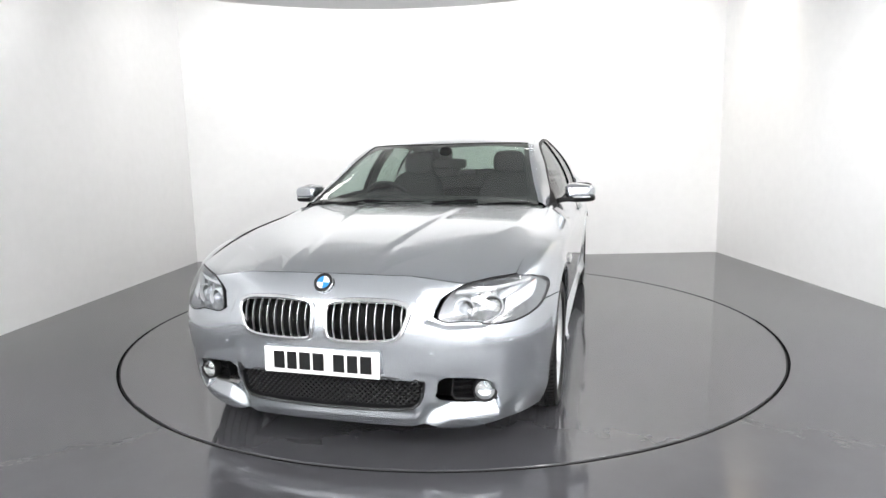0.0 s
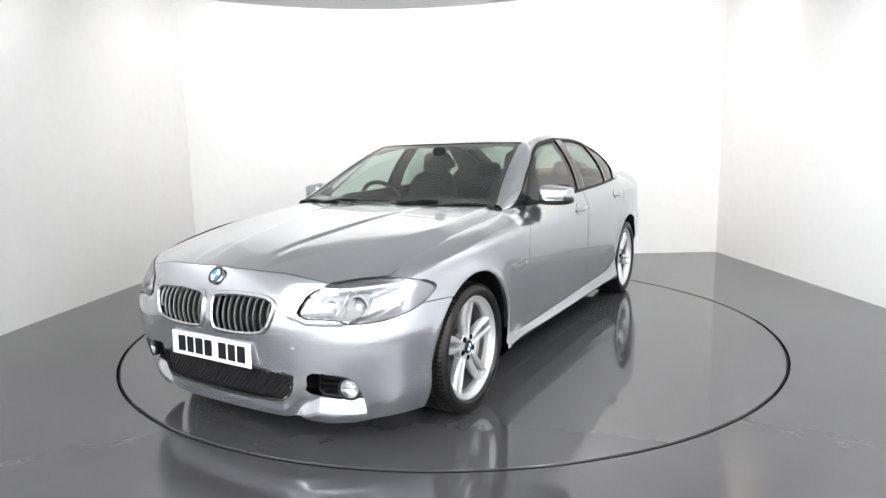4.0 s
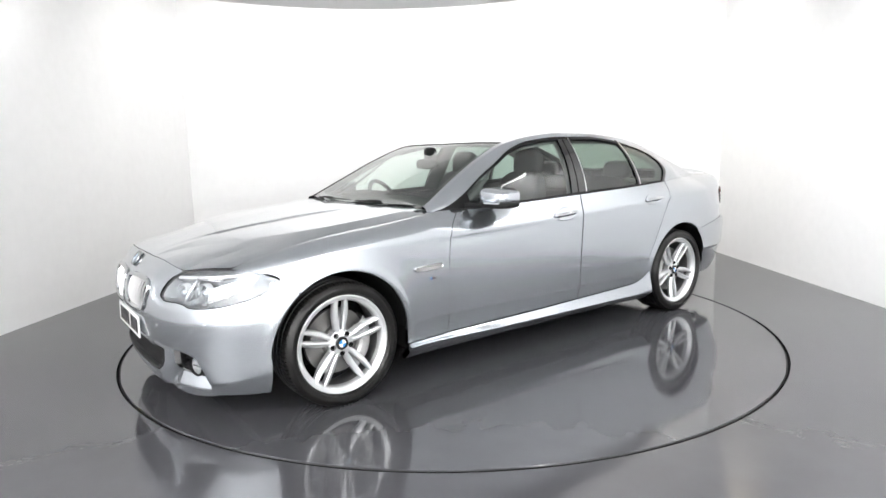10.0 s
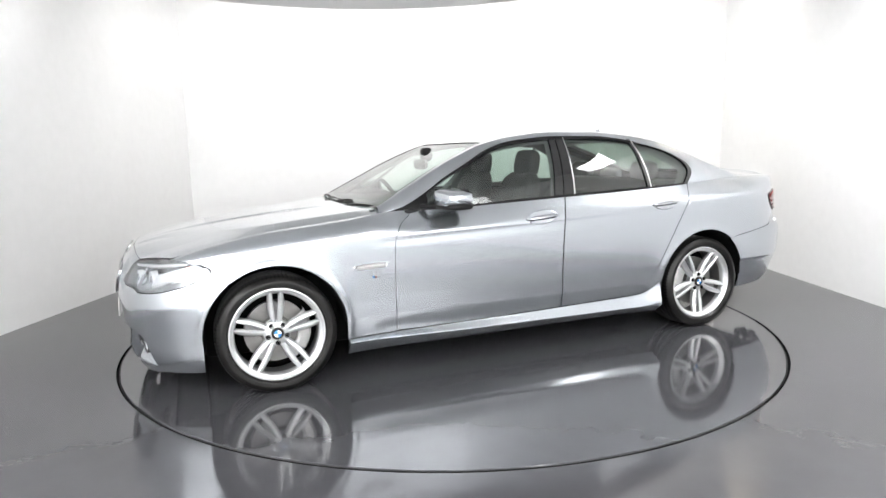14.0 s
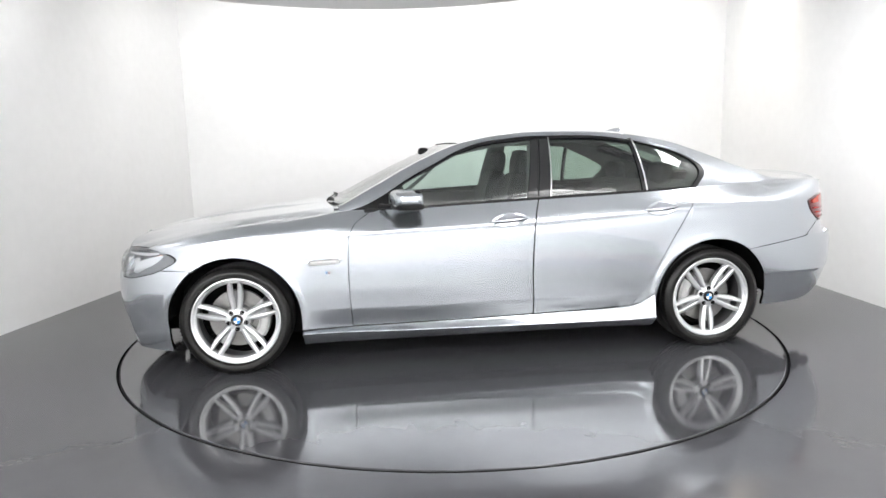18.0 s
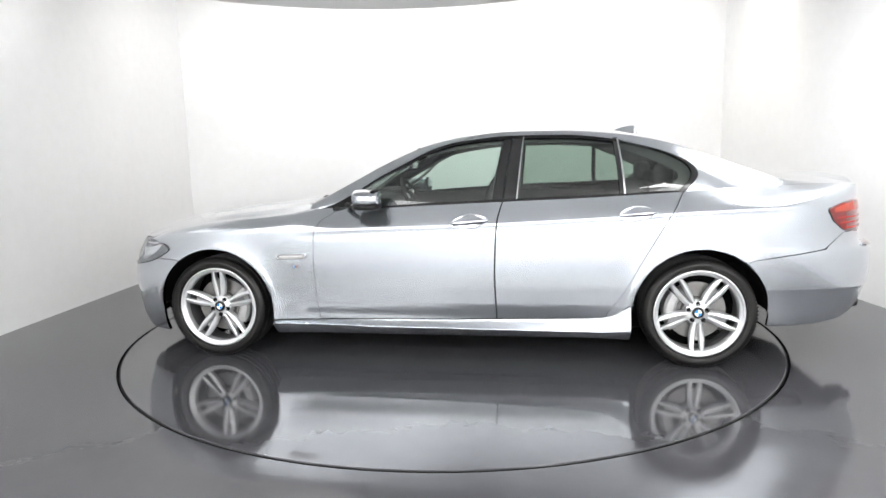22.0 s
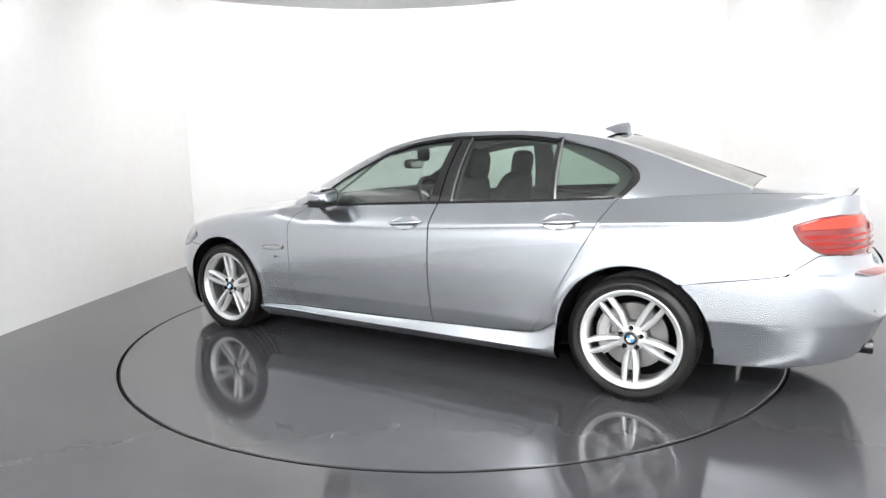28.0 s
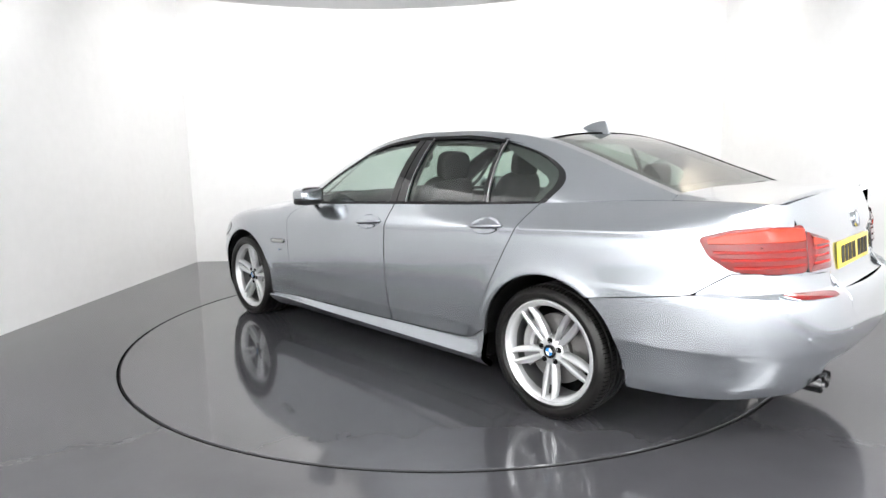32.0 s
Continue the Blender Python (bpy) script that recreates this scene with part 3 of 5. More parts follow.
def roof():
    y = np.linspace(-1, 1, 81)[:, None]
    k = np.abs(y)
    xa = .165 - .075 * k ** 2
    xb = -1.235 - .02 * k ** 2
    x = xa + (xb - xa) * np.linspace(0, 1, 70)[None, :]
    panel("roof", top(x, y * (cant_y(x) - .001)), both=False, gap=.001, lip=.01, label="grey metallic roof")
    x = np.linspace(.865, -1.99, 140)[:, None]
    v = rail_v(x) + (1 - rail_v(x)) * np.linspace(0, 1, 14)[None, :]
    R = glass_side(x, v)
    x2 = np.linspace(.865, .085, 60)[:, None]
    e = np.linspace(0, .062, 8)[None, :]
    P1 = top(x2, cant_y(x2) - e * (.66 - .30 * (x2 - .085) / .78))
    x3 = np.linspace(-1.25, -1.99, 40)[:, None]
    P2 = top(x3, cant_y(x3) - np.linspace(0, .055, 8)[None, :])
    panel("roof_rail", R, more=(P1, P2), gap=0, lip=.012, label="grey metallic windscreen pillar and roof rail")
    y = np.linspace(-1, 1, 61)[:, None]
    k = np.abs(y)
    xa, xb = .162 - .075 * k ** 2, 0.985 - .14 * k ** 2.2
    x = xa + (xb - xa) * np.linspace(0, 1, 50)[None, :]
    panel("windscreen", top(x, y * (cant_y(x) - .020)), GREEN, both=False, gap=0, lip=0, off=-.004, label="green-tinted curved windscreen")[0].visible_shadow = False
    xa, xb = -1.26 - .02 * k ** 2, -1.985 - .0 * k
    x = xa + (xb - xa) * np.linspace(0, 1, 40)[None, :]
    panel("rear_window", top(x, y * (cant_y(x) - .05)), PRIV, both=False, gap=0, lip=0, off=-.004, label="dark-tinted sloping rear window")[0].visible_shadow = False

    # black ceramic edges of the two large panes
    for xa, xb, e in ((.16, .90, .045), (-1.27, -1.95, .075)):
        x = np.linspace(xa, xb, 40)[:, None]
        yy = cant_y(x) - (.022 if xa > 0 else .05) - e * np.linspace(0, 1, 4)[None, :]
        panel("glass_edge", top(x, yy), FRIT, gap=0, lip=0, off=-.007, label="black printed edge of the glass")
    for xa, xb in ((.158, .112), (-1.265, -1.325), (.95, .91), (-1.93, -1.98)):
        y = np.linspace(-.95, .95, 41)[:, None]
        x = xa + (xb - xa) * np.linspace(0, 1, 4)[None, :] + 0 * y - (.075 if 0 < xa < .5 else .14 if xa > .5 else 0) * np.abs(y) ** 2.2
        panel("glass_edge", top(x, y * (cant_y(x) - (.022 if xa > 0 else .05))), FRIT, both=False, gap=0, lip=0, off=-.007, label="black printed edge of the glass")

    def pane(name, xa, xb, va, vb, material, label):
        v = np.linspace(va, vb, 24)[None, :]
        A = (xa(v) if callable(xa) else xa + 0 * v)
        B = (xb(v) if callable(xb) else xb + 0 * v)
        x = A + (B - A) * np.linspace(0, 1, 40)[:, None]
        for ob in panel(name, glass_side(x, v), material, gap=0, lip=0, off=-.008, label=label):
            ob.visible_shadow = False
    b1 = crv([(0, -.285), (.9, -.36)])

    def strip(name, xa, xb, fa, fb, material, label, off, lip, cut_x=None):
        x = np.linspace(xa, xb, 60)[:, None]
        t = np.linspace(0, 1, 20)[None, :]
        v = fa(x) + (fb(x) - fa(x)) * t
        if cut_x is not None:
            x = x + t * 0 + cut_x * v * np.clip((xa - x) / (xa - xb), 0, 1)
            v = fa(x) + (fb(x) - fa(x)) * t
        return panel(name, glass_side(x + 0 * v, v), material, gap=0, lip=lip, off=off, label=label)
    for ob in strip("front_side_window", .575, -.285, lambda x: 0 * x, lambda x: rail_v(x) + .01, GREEN, "green-tinted front side window", -.008, 0, -.08):
        ob.visible_shadow = False
    strip("upper_window_trim", .58, -1.05, lambda x: rail_v(x) - .045, lambda x: rail_v(x) + .004, BLACK, "black window surround", .0015, .01)
    strip("mirror_triangle", .86, .565, lambda x: 0 * x - .07, lambda x: rail_v(x) + .004, BLACK, "gloss black mirror base triangle", .001, .01)
    b2, b3 = crv([(0, -.43), (.9, -.47)]), crv([(0, -1.035), (.9, -1.01)])
    pane("rear_side_window", b2, b3, .0, .93, PRIV, "dark-tinted rear side window")
    b4 = crv([(0, -1.06), (.9, -1.035)])
    pane("quarter_window", b4, win_rear, .0, .87, PRIV, "dark-tinted rear quarter window")

    def trim(name, xa, xb, va, vb, off=.001, material=None):
        v = np.linspace(va, vb, 16)[None, :]
        A = (xa(v) if callable(xa) else xa + 0 * v)
        B = (xb(v) if callable(xb) else xb + 0 * v)
        x = A + (B - A) * np.linspace(0, 1, 30)[:, None]
        panel(name, glass_side(x, v), material or GLOSSBLACK, gap=0, lip=.01, off=off, label="gloss black window trim")
    trim("centre_pillar_cover", crv([(0, -.283), (.9, -.358)]), crv([(0, -.345), (.9, -.405)]), 0, .925)
    trim("centre_pillar_cover", crv([(0, -.352), (.9, -.412)]), crv([(0, -.432), (.9, -.472)]), 0, .925)
    trim("window_divider", crv([(0, -1.032), (.9, -1.008)]), crv([(0, -1.064), (.9, -1.038)]), 0, .925)
    for xa, xb in ((crv([(0, -.428), (.93, -.470)]), crv([(0, -.436), (.93, -.478)])), (crv([(0, -1.056), (.9, -1.030)]), crv([(0, -1.066), (.9, -1.040)]))):
        trim("window_edge_strip", xa, xb, .03, .90, .003, SATIN)
    trim("belt_trim", .80, -1.40, -.045, .035, .001, BLACK)
    # rear end of the window trim
    v = np.linspace(0, .86, 40)[:, None]
    x = win_rear(v) + np.linspace(.035, -.004, 6)[None, :]
    panel("rear_window_trim", glass_side(x, v), GLOSSBLACK, gap=0, lip=.01, off=.001, label="gloss black window trim")


roof()


# boot lid and rear bumper
def boot_z(x, y):
    """Height of the boot lid's top; y as a share of its half-width."""
    return belt_z(x) + (deck_z(x) - belt_z(x)) * (1 - np.abs(y) ** 2.2)


def boot_y(x):
    return np.minimum(belt_y(x), plan(x, crease_z(x)) - .010) - .003


def rear():
    y = np.linspace(-1, 1, 81)[:, None]
    x = -1.99 + (-2.435 + 1.99 + .05 * np.abs(y) ** 3) * np.linspace(0, 1, 40)[None, :]
    ye = boot_y(x)
    z = boot_z(x, y)
    sill = top(np.full(x.shape, -1.985), np.clip(y * ye, -.66, .66))[..., 2]
    z = z + np.maximum(0, sill - z + .002) * np.clip(1 - (-1.99 - x) / .25, 0, 1) ** 2 * np.clip((1 - np.abs(y)) / .08, 0, 1)
    a = np.linspace(-.47, .47, 81)[:, None]
    t = np.linspace(0, 1, 40)[None, :]
    zt = 1.083 - .036 * (np.abs(a) / .47) ** 3
    zb_ = .70 + 0 * a
    zz = zb_ + t * (zt - zb_)
    aw = np.linspace(-1, 1, 81)[:, None]
    aa = np.sign(aw) * np.abs(aw) ** 1.5 * np.interp(zz, [.70, .765, .775, .96, 1.06], [.23, .24, .43, .485, .53])
    R = back(aa, zz)
    n = outward(R)
    R = R + n * (.0015 * smooth((np.abs(aa) - .38) / .03))[..., None]
    R = R - n * (.004 * smooth((.90 - zz) / .02) * smooth((.24 - np.abs(aa)) / .02))[..., None]
    panel("boot_lid", np.stack([x + 0 * y, y * ye, z], -1), more=(R,), both=False, gap=.0015, label="grey metallic boot lid")
    A = np.linspace(-1, 1, 281)[:, None]
    A = np.sign(A) * np.abs(A) ** 1.5
    t = np.linspace(0, 1, 90)[None, :]
    z = .22 + t * .45
    for _ in range(8):
        xa = np.where(z > HUBZ, AXR - np.sqrt(np.clip(ARCH ** 2 - (z - HUBZ) ** 2, 0, None)), AXR - ARCH - .01)
        xa = np.minimum(xa, -1.724)
        amax = at_x(tail_k(xa, z))
        a = A * amax
        k = np.abs(a)
        zt = np.where(k > .74, np.interp(-back(a, z)[..., 0], [1.722, 2.15, 2.276, 2.3], [.634, .698, .788, .788]), np.interp(k, [0, .229, .238, .45, .75], [.695, .70, .765, .772, .785]))
        zl = .375 - .02 * smooth((k - .1) / .3) - .10 * smooth((k - .42) / .06) - .02 * smooth((k - .6) / .5)
        z = zl + t * (zt - zl)
    R = back(a, z)
    n = outward(R)
    rel = .006 - .003 * smooth((.470 - z) / .025) - .040 * np.clip((.465 - z) / .25, 0, 1)
    dif = -.03 * smooth((.425 - z) / .03) * smooth((.38 - np.abs(a)) / .05)
    R = R + n * (rel + dif - .006)[..., None]
    panel("rear_bumper", R, both=False, gap=.0015, label="grey metallic sports rear bumper")


rear()


# sills
def skirt():
    x = np.linspace(AXF - ARCH - .004, AXR + ARCH + .004, 90)[:, None]
    t = np.linspace(0, 1, 40)[None, :]
    zt = skirt_z(x) + .002
    z = .150 + t * (zt - .150)
    X = side(x, s_of(x, z))
    # a ledge that deepens towards the rear wheel, over a face that falls inwards
    edge = np.interp(-x, [-1.1, -.4, .9, 1.1], [.236, .218, .205, .215])
    up = np.clip((zt - z) / (zt - edge), 0, 1)
    down = np.clip((edge - z) / (edge - .150), 0, 1)
    X[..., 1] += -.004 + .040 * up ** 1.3 - .050 * down ** 1.4
    panel("side_skirt", X, gap=.001, lip=.03, label="grey metallic side skirt")


skirt()


def tub():
    bm = bmesh.new()
    box(bm, -1.86, 1.86, -.66, .66, .16, .60, .04)
    box(bm, -1.05, 1.05, -.82, .82, .18, .80, .03)
    box(bm, 1.1, 2.05, -.58, .58, .20, .64, .05)
    box(bm, -2.24, -1.1, -.55, .55, .30, .96, .05)
    part("underbody", bm, DARK, car, "dark underbody")
    for xc in (AXF, AXR):
        for s in (1, -1):
            bm = bmesh.new()
            n = 32
            rows = []
            for k in range(n + 1):
                a = math.radians(3) + (math.pi - math.radians(6)) * k / n
                r = ARCH - .004
                px_, pz = xc + r * math.cos(a), HUBZ + r * math.sin(a)
                y0 = float(plan(px_, max(pz, .15))) - .020
                rows.append([(px_, s * yy, pz) for yy in (y0, .72, .60)])
            sheet(bm, rows)
            part("wheel_arch_liner", bm, DARK, car, "black wheel arch liner")


tub()


# ---- wheels ----
def wheel_parts(spin):
    """A wheel about its own y axis, y outwards."""
    w = new("wheel")
    bm = bmesh.new()
    R = .332
    prof = [(.250, -.105), (.266, -.118), (.295, -.123), (.318, -.115), (.3285, -.10)]
    for g in (-.066, -.022, .022, .066):
        prof += [(.332, g - .006), (.324, g - .004), (.324, g + .004), (.332, g + .006)]
    prof += [(.3285, .10), (.318, .114), (.300, .121), (.298, .1225), (.288, .1235), (.268, .120), (.268, .1185), (.2595, .108), (.254, .100)]
    prof = [(r - .007 * max(0, (r - .26) / .072), h) for r, h in prof]
    lathe(bm, prof, 96)
    part("tyre", bm, RUBBER, w, "black low-profile tyre with fine tread grooves")
    bm = bmesh.new()
    for k in range(92):
        for sg in (1, -1):
            m = Matrix.Rotation((k + (.5 if sg < 0 else 0)) * math.tau / 92, 4, "Y") @ Matrix.Diagonal((1, sg, 1, 1))
            box(bm, -.0016, .0016, .074, .098, .3165, .3254, m=m)
            box(bm, -.0016, .0016, .096, .1115, .3125, .3235, m=m)
            box(bm, -.0014, .0014, .030, .058, .3165, .3254, m=m)
    bmesh.ops.recalc_face_normals(bm, faces=bm.faces)
    tagged(part("tread_pattern", bm, DARK, w, smooth=False), kind="stuff")
    bm = bmesh.new()
    lathe(bm, [(.222, .055), (.2235, .078), (.2265, .090), (.2335, .0965), (.240, .098), (.2435, .104), (.250, .1075), (.256, .1065), (.2585, .103), (.258, .098)], 96)
    part("rim", bm, ALLOY, w, "silver alloy rim")
    bm = bmesh.new()
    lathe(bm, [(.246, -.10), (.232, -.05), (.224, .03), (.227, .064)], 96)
    part("rim_barrel", bm, ALLOY_SHADE, w, "inner barrel of the rim, shade put into its darker colour")
    turn = Matrix.Rotation(spin, 4, "Y")
    for k in range(5):
        at = turn @ Matrix.Rotation(k * math.tau / 5, 4, "Y")
        for sg in (1, -1):
            bm = bmesh.new()
            rows = []
            for i in range(17):
                t = i / 16
                r = .050 + t * (.246 - .050)
                off = sg * (.0125 + .0185 * math.sin(math.pi * .62 * t) - .004 * t ** 4)
                hw = .0105 + .0062 * math.sin(math.pi * min(1, t * 1.02)) ** .8
                yo = .076 + .023 * t ** 1.5
                dep = .042 - .014 * t
                sec = [(-1, yo - dep), (-1, yo - .013), (-.85, yo - .005), (-.35, yo), (.15, yo - .001), (.55, yo - .0045), (.9, yo - .011), (1, yo - .016), (1, yo - dep)]
                rows.append([(off + sg * hw * q[0], q[1], r) for q in sec])
            sheet(bm, rows)
            bmesh.ops.recalc_face_normals(bm, faces=bm.faces)
            bmesh.ops.transform(bm, matrix=at, verts=bm.verts)
            part("spoke", bm, ALLOY, w)
        bm = bmesh.new()
        rows = []
        for i in range(9):
            t = i / 8 * .62
            hw = .006 + .016 * math.sin(math.pi * .62 * t)
            yo = .054 + .020 * t ** 1.5
            rows.append([(-hw, yo - .012, .050 + t * .196), (-hw, yo, .050 + t * .196), (hw, yo, .050 + t * .196), (hw, yo - .012, .050 + t * .196)])
        sheet(bm, rows)
        bmesh.ops.recalc_face_normals(bm, faces=bm.faces)
        bmesh.ops.transform(bm, matrix=at, verts=bm.verts)
        # the channel's shade comes from the darker alloy colour
        part("spoke_web", bm, ALLOY_SHADE, w, "web between the spoke's two blades, shade put into its darker colour")
    bm = bmesh.new()
    lathe(bm, [(0, .02), (.074, .02), (.070, .068), (.062, .075), (.038, .078), (.0345, .074), (0, .074)], 60)
    part("hub", bm, ALLOY, w)
    bm = bmesh.new()
    lathe(bm, [(.0335, .074), (.0335, .082), (.031, .0845), (.029, .0845)], 40)
    part("hub_cap_ring", bm, GLOSSBLACK, w, "black ring of the hub cap")
    bm = bmesh.new()
    lathe(bm, [(.029, .0835), (.020, .0845), (0, .085)], 40)
    part("hub_cap", bm, GLOSSBLACK, w, "blue and white round hub cap")
    for q in range(4):
        bm = bmesh.new()
        a0 = q * math.pi / 2
        ring = [bm.verts.new((.020 * math.cos(a0 + i * math.pi / 16), .0858, .020 * math.sin(a0 + i * math.pi / 16))) for i in range(9)]
        bm.faces.new([bm.verts.new((0, .0862, 0))] + ring)
        bmesh.ops.recalc_face_normals(bm, faces=bm.faces)
        part("hub_cap_quarter", bm, WHITEN if q % 2 else BLUE, w, "white quarter" if q % 2 else "blue quarter")
    for k in range(5):
        bm = bmesh.new()
        lathe(bm, [(0, .0770), (.0080, .0770), (.0088, .0735), (.0092, .0800), (.0130, .0800), (.0140, .0785), (.0140, .0745)], 16, m=turn @ Matrix.Rotation((k + .5) * math.tau / 5, 4, "Y") @ Matrix.Translation((0, 0, .053)))
        part("wheel_bolt", bm, DARK, w)
    bm = bmesh.new()
    lathe(bm, [(.085, .012), (.172, .012), (.172, -.012), (.085, -.012), (.085, .012)], 64)
    lathe(bm, [(0, .035), (.08, .033), (.086, .012)], 48)
    part("brake_disc", bm, STEEL, w, "steel brake disc")
    return w


def caliper(parent, sx):
    bm = bmesh.new()
    rows = []
    for i in range(11):
        a = math.radians(-38 + 76 * i / 10)
        rows.append([(sx * r * math.cos(a), y, r * math.sin(a)) for r, y in ((.120, .018), (.120, .048), (.135, .058), (.172, .055), (.188, .040), (.190, -.03))])
    sheet(bm, rows)
    bmesh.ops.recalc_face_normals(bm, faces=bm.faces)
    part("brake_caliper", bm, IRON, parent, "grey brake caliper")


def wheels():
    for i, (xc, spin) in enumerate(((AXF, 0.0), (AXR, math.pi))):
        w = wheel_parts(spin)
        caliper(w, -1 if xc > 0 else 1)
        w.parent = car
        w.matrix_basis = pose(xc, .800 if xc > 0 else .796, .3245)
        r = copy_thing(w, pose(xc, -.798, .3245) @ Matrix.Rotation(math.pi, 4, "Z"))
        r.parent = car


wheels()


# ---- things set into the bodywork ----
def on_nose(u, v, off=0.0):
    u, v = np.asarray(u, float), np.asarray(v, float)
    d = 1e-3
    n = np.cross(front(u + d, v) - front(u - d, v), front(u, v + d) - front(u, v - d))
    n /= np.linalg.norm(n, axis=-1, keepdims=True)
    return front(u, v) + n * (nose_relief(u, v) + off)[..., None]


def nose_by_width(y, z, off=0.0):
    """The nose by distance from the middle and height."""
    y, z = np.asarray(y, float), np.asarray(z, float)
    return on_nose(np.sign(y + 1e-12) * at_x(np.clip(np.abs(y) / side_w(z), 1e-4, .999)), z, off)


def on_tail(u, v, off=0.0):
    u, v = np.asarray(u, float), np.asarray(v, float)
    d = 1e-3
    n = -np.cross(back(u + d, v) - back(u - d, v), back(u, v + d) - back(u, v - d))
    n /= np.linalg.norm(n, axis=-1, keepdims=True)
    return back(u, v) + n * (np.zeros(np.shape(u)) + off)[..., None]


def on_side(u, v, off=0.0):
    """v is the height below the crease."""
    u, v = np.asarray(u, float), np.asarray(v, float)
    p = side(u, s_of(u, v))
    return p + np.stack([0 * u, 0 * u + off, 0 * u], -1)


def mirrored(bm):
    for v in bm.verts:
        v.co.y = -v.co.y
    bmesh.ops.reverse_faces(bm, faces=bm.faces)
    return bm


def rim_on(fn, outline, prof, sgn=1):
    """A moulding round an outline: prof rows are (size about the middle, height off the surface)."""
    O = np.array(outline)
    c = O.mean(0)
    rows = []
    for k, h in prof:
        q = c + (O - c) * k
        rows.append(fn(q[:, 0], q[:, 1], h))
    X = np.stack(rows, 1)
    bm = bmesh.new()
    sheet(bm, [[tuple(p) for p in r] for r in X], close_u=True)
    bmesh.ops.recalc_face_normals(bm, faces=bm.faces)
    return mirrored(bm) if sgn < 0 else bm


def swell(outline, d, scale=1.0):
    """The outline moved outwards by d metres; scale: metres to one unit of its first number."""
    O = np.array(outline, float) * np.array([scale, 1.0])
    tan = np.roll(O, -1, 0) - np.roll(O, 1, 0)
    n = np.stack([tan[:, 1], -tan[:, 0]], -1)
    n /= np.linalg.norm(n, axis=-1, keepdims=True) + 1e-9
    if np.sum(n * (O - O.mean(0))) < 0:
        n = -n
    return (O + n * d) / np.array([scale, 1.0])


def frame_on(fn, outline, prof, sgn=1, scale=1.0):
    """A moulding of even width round an outline: prof rows are (outwards, height), in metres."""
    rows = []
    for d, h in prof:
        q = swell(outline, d, scale)
        rows.append(fn(q[:, 0], q[:, 1], h))
    bm = bmesh.new()
    sheet(bm, [[tuple(p) for p in r] for r in np.stack(rows, 1)], close_u=True)
    bmesh.ops.recalc_face_normals(bm, faces=bm.faces)
    return mirrored(bm) if sgn < 0 else bm


def fill_on(fn, outline, off, sgn=1, rings=10, dome=0.0, grow=1.0):
    """A filled cover over an outline."""
    O = np.array(outline)
    c = O.mean(0)
    rows = []
    for k in np.linspace(1, .02, rings):
        q = c + (O - c) * k * grow
        rows.append(fn(q[:, 0], q[:, 1], off + dome * (1 - k ** 2)))
    X = np.stack(rows, 1)
    bm = bmesh.new()
    sheet(bm, [[tuple(p) for p in r] for r in X], close_u=True)
    bm.faces.ensure_lookup_table()
    return mirrored(bm) if sgn < 0 else bm


def frame_at(fn, u, v, off=0.0):
    """A pose on the surface whose z axis looks off it."""
    u, v = np.array([u], float), np.array([v], float)
    p = Vector(fn(u, v, off)[0])
    n = (Vector(fn(u, v, off + .01)[0]) - p).normalized()
    x = Vector((0, 0, 1)).cross(n).normalized()
    y = n.cross(x)
    m = Matrix((x, y, n)).transposed().to_4x4()
    return Matrix.Translation(p) @ m


def flat_disc(bm, r, z=0.0, n=32, m=None, a0=0.0, a1=math.tau):
    full = abs(a1 - a0 - math.tau) < 1e-6
    ring = [bm.verts.new((r * math.cos(a0 + (a1 - a0) * i / n), r * math.sin(a0 + (a1 - a0) * i / n), z)) for i in range(n if full else n + 1)]
    vs = ring if full else ring + [bm.verts.new((0, 0, z))]
    bm.faces.new(vs)
    if m is not None:
        bmesh.ops.transform(bm, matrix=m, verts=vs)


def roundel(parent, m, r):
    bm = bmesh.new()
    lathe(bm, [(r, -.004), (r, .004), (r * .95, .0055), (r * .70, .0055), (r * .68, .004)], 48, "Z", m)
    ring = part("badge", bm, GLOSSBLACK, parent, "round black-rimmed badge with blue and white quarters")
    bm = bmesh.new()
    lathe(bm, [(r * 1.05, -.004), (r * 1.05, .003), (r, .005)], 48, "Z", m)
    part("badge_rim", bm, CHROME, ring)
    for q in range(4):
        bm = bmesh.new()
        flat_disc(bm, r * .68, .005, 10, m, q * math.pi / 2, (q + 1) * math.pi / 2)
        part("badge_quarter", bm, BLUE if q % 2 else WHITEN, ring, "blue quarter" if q % 2 else "white quarter")


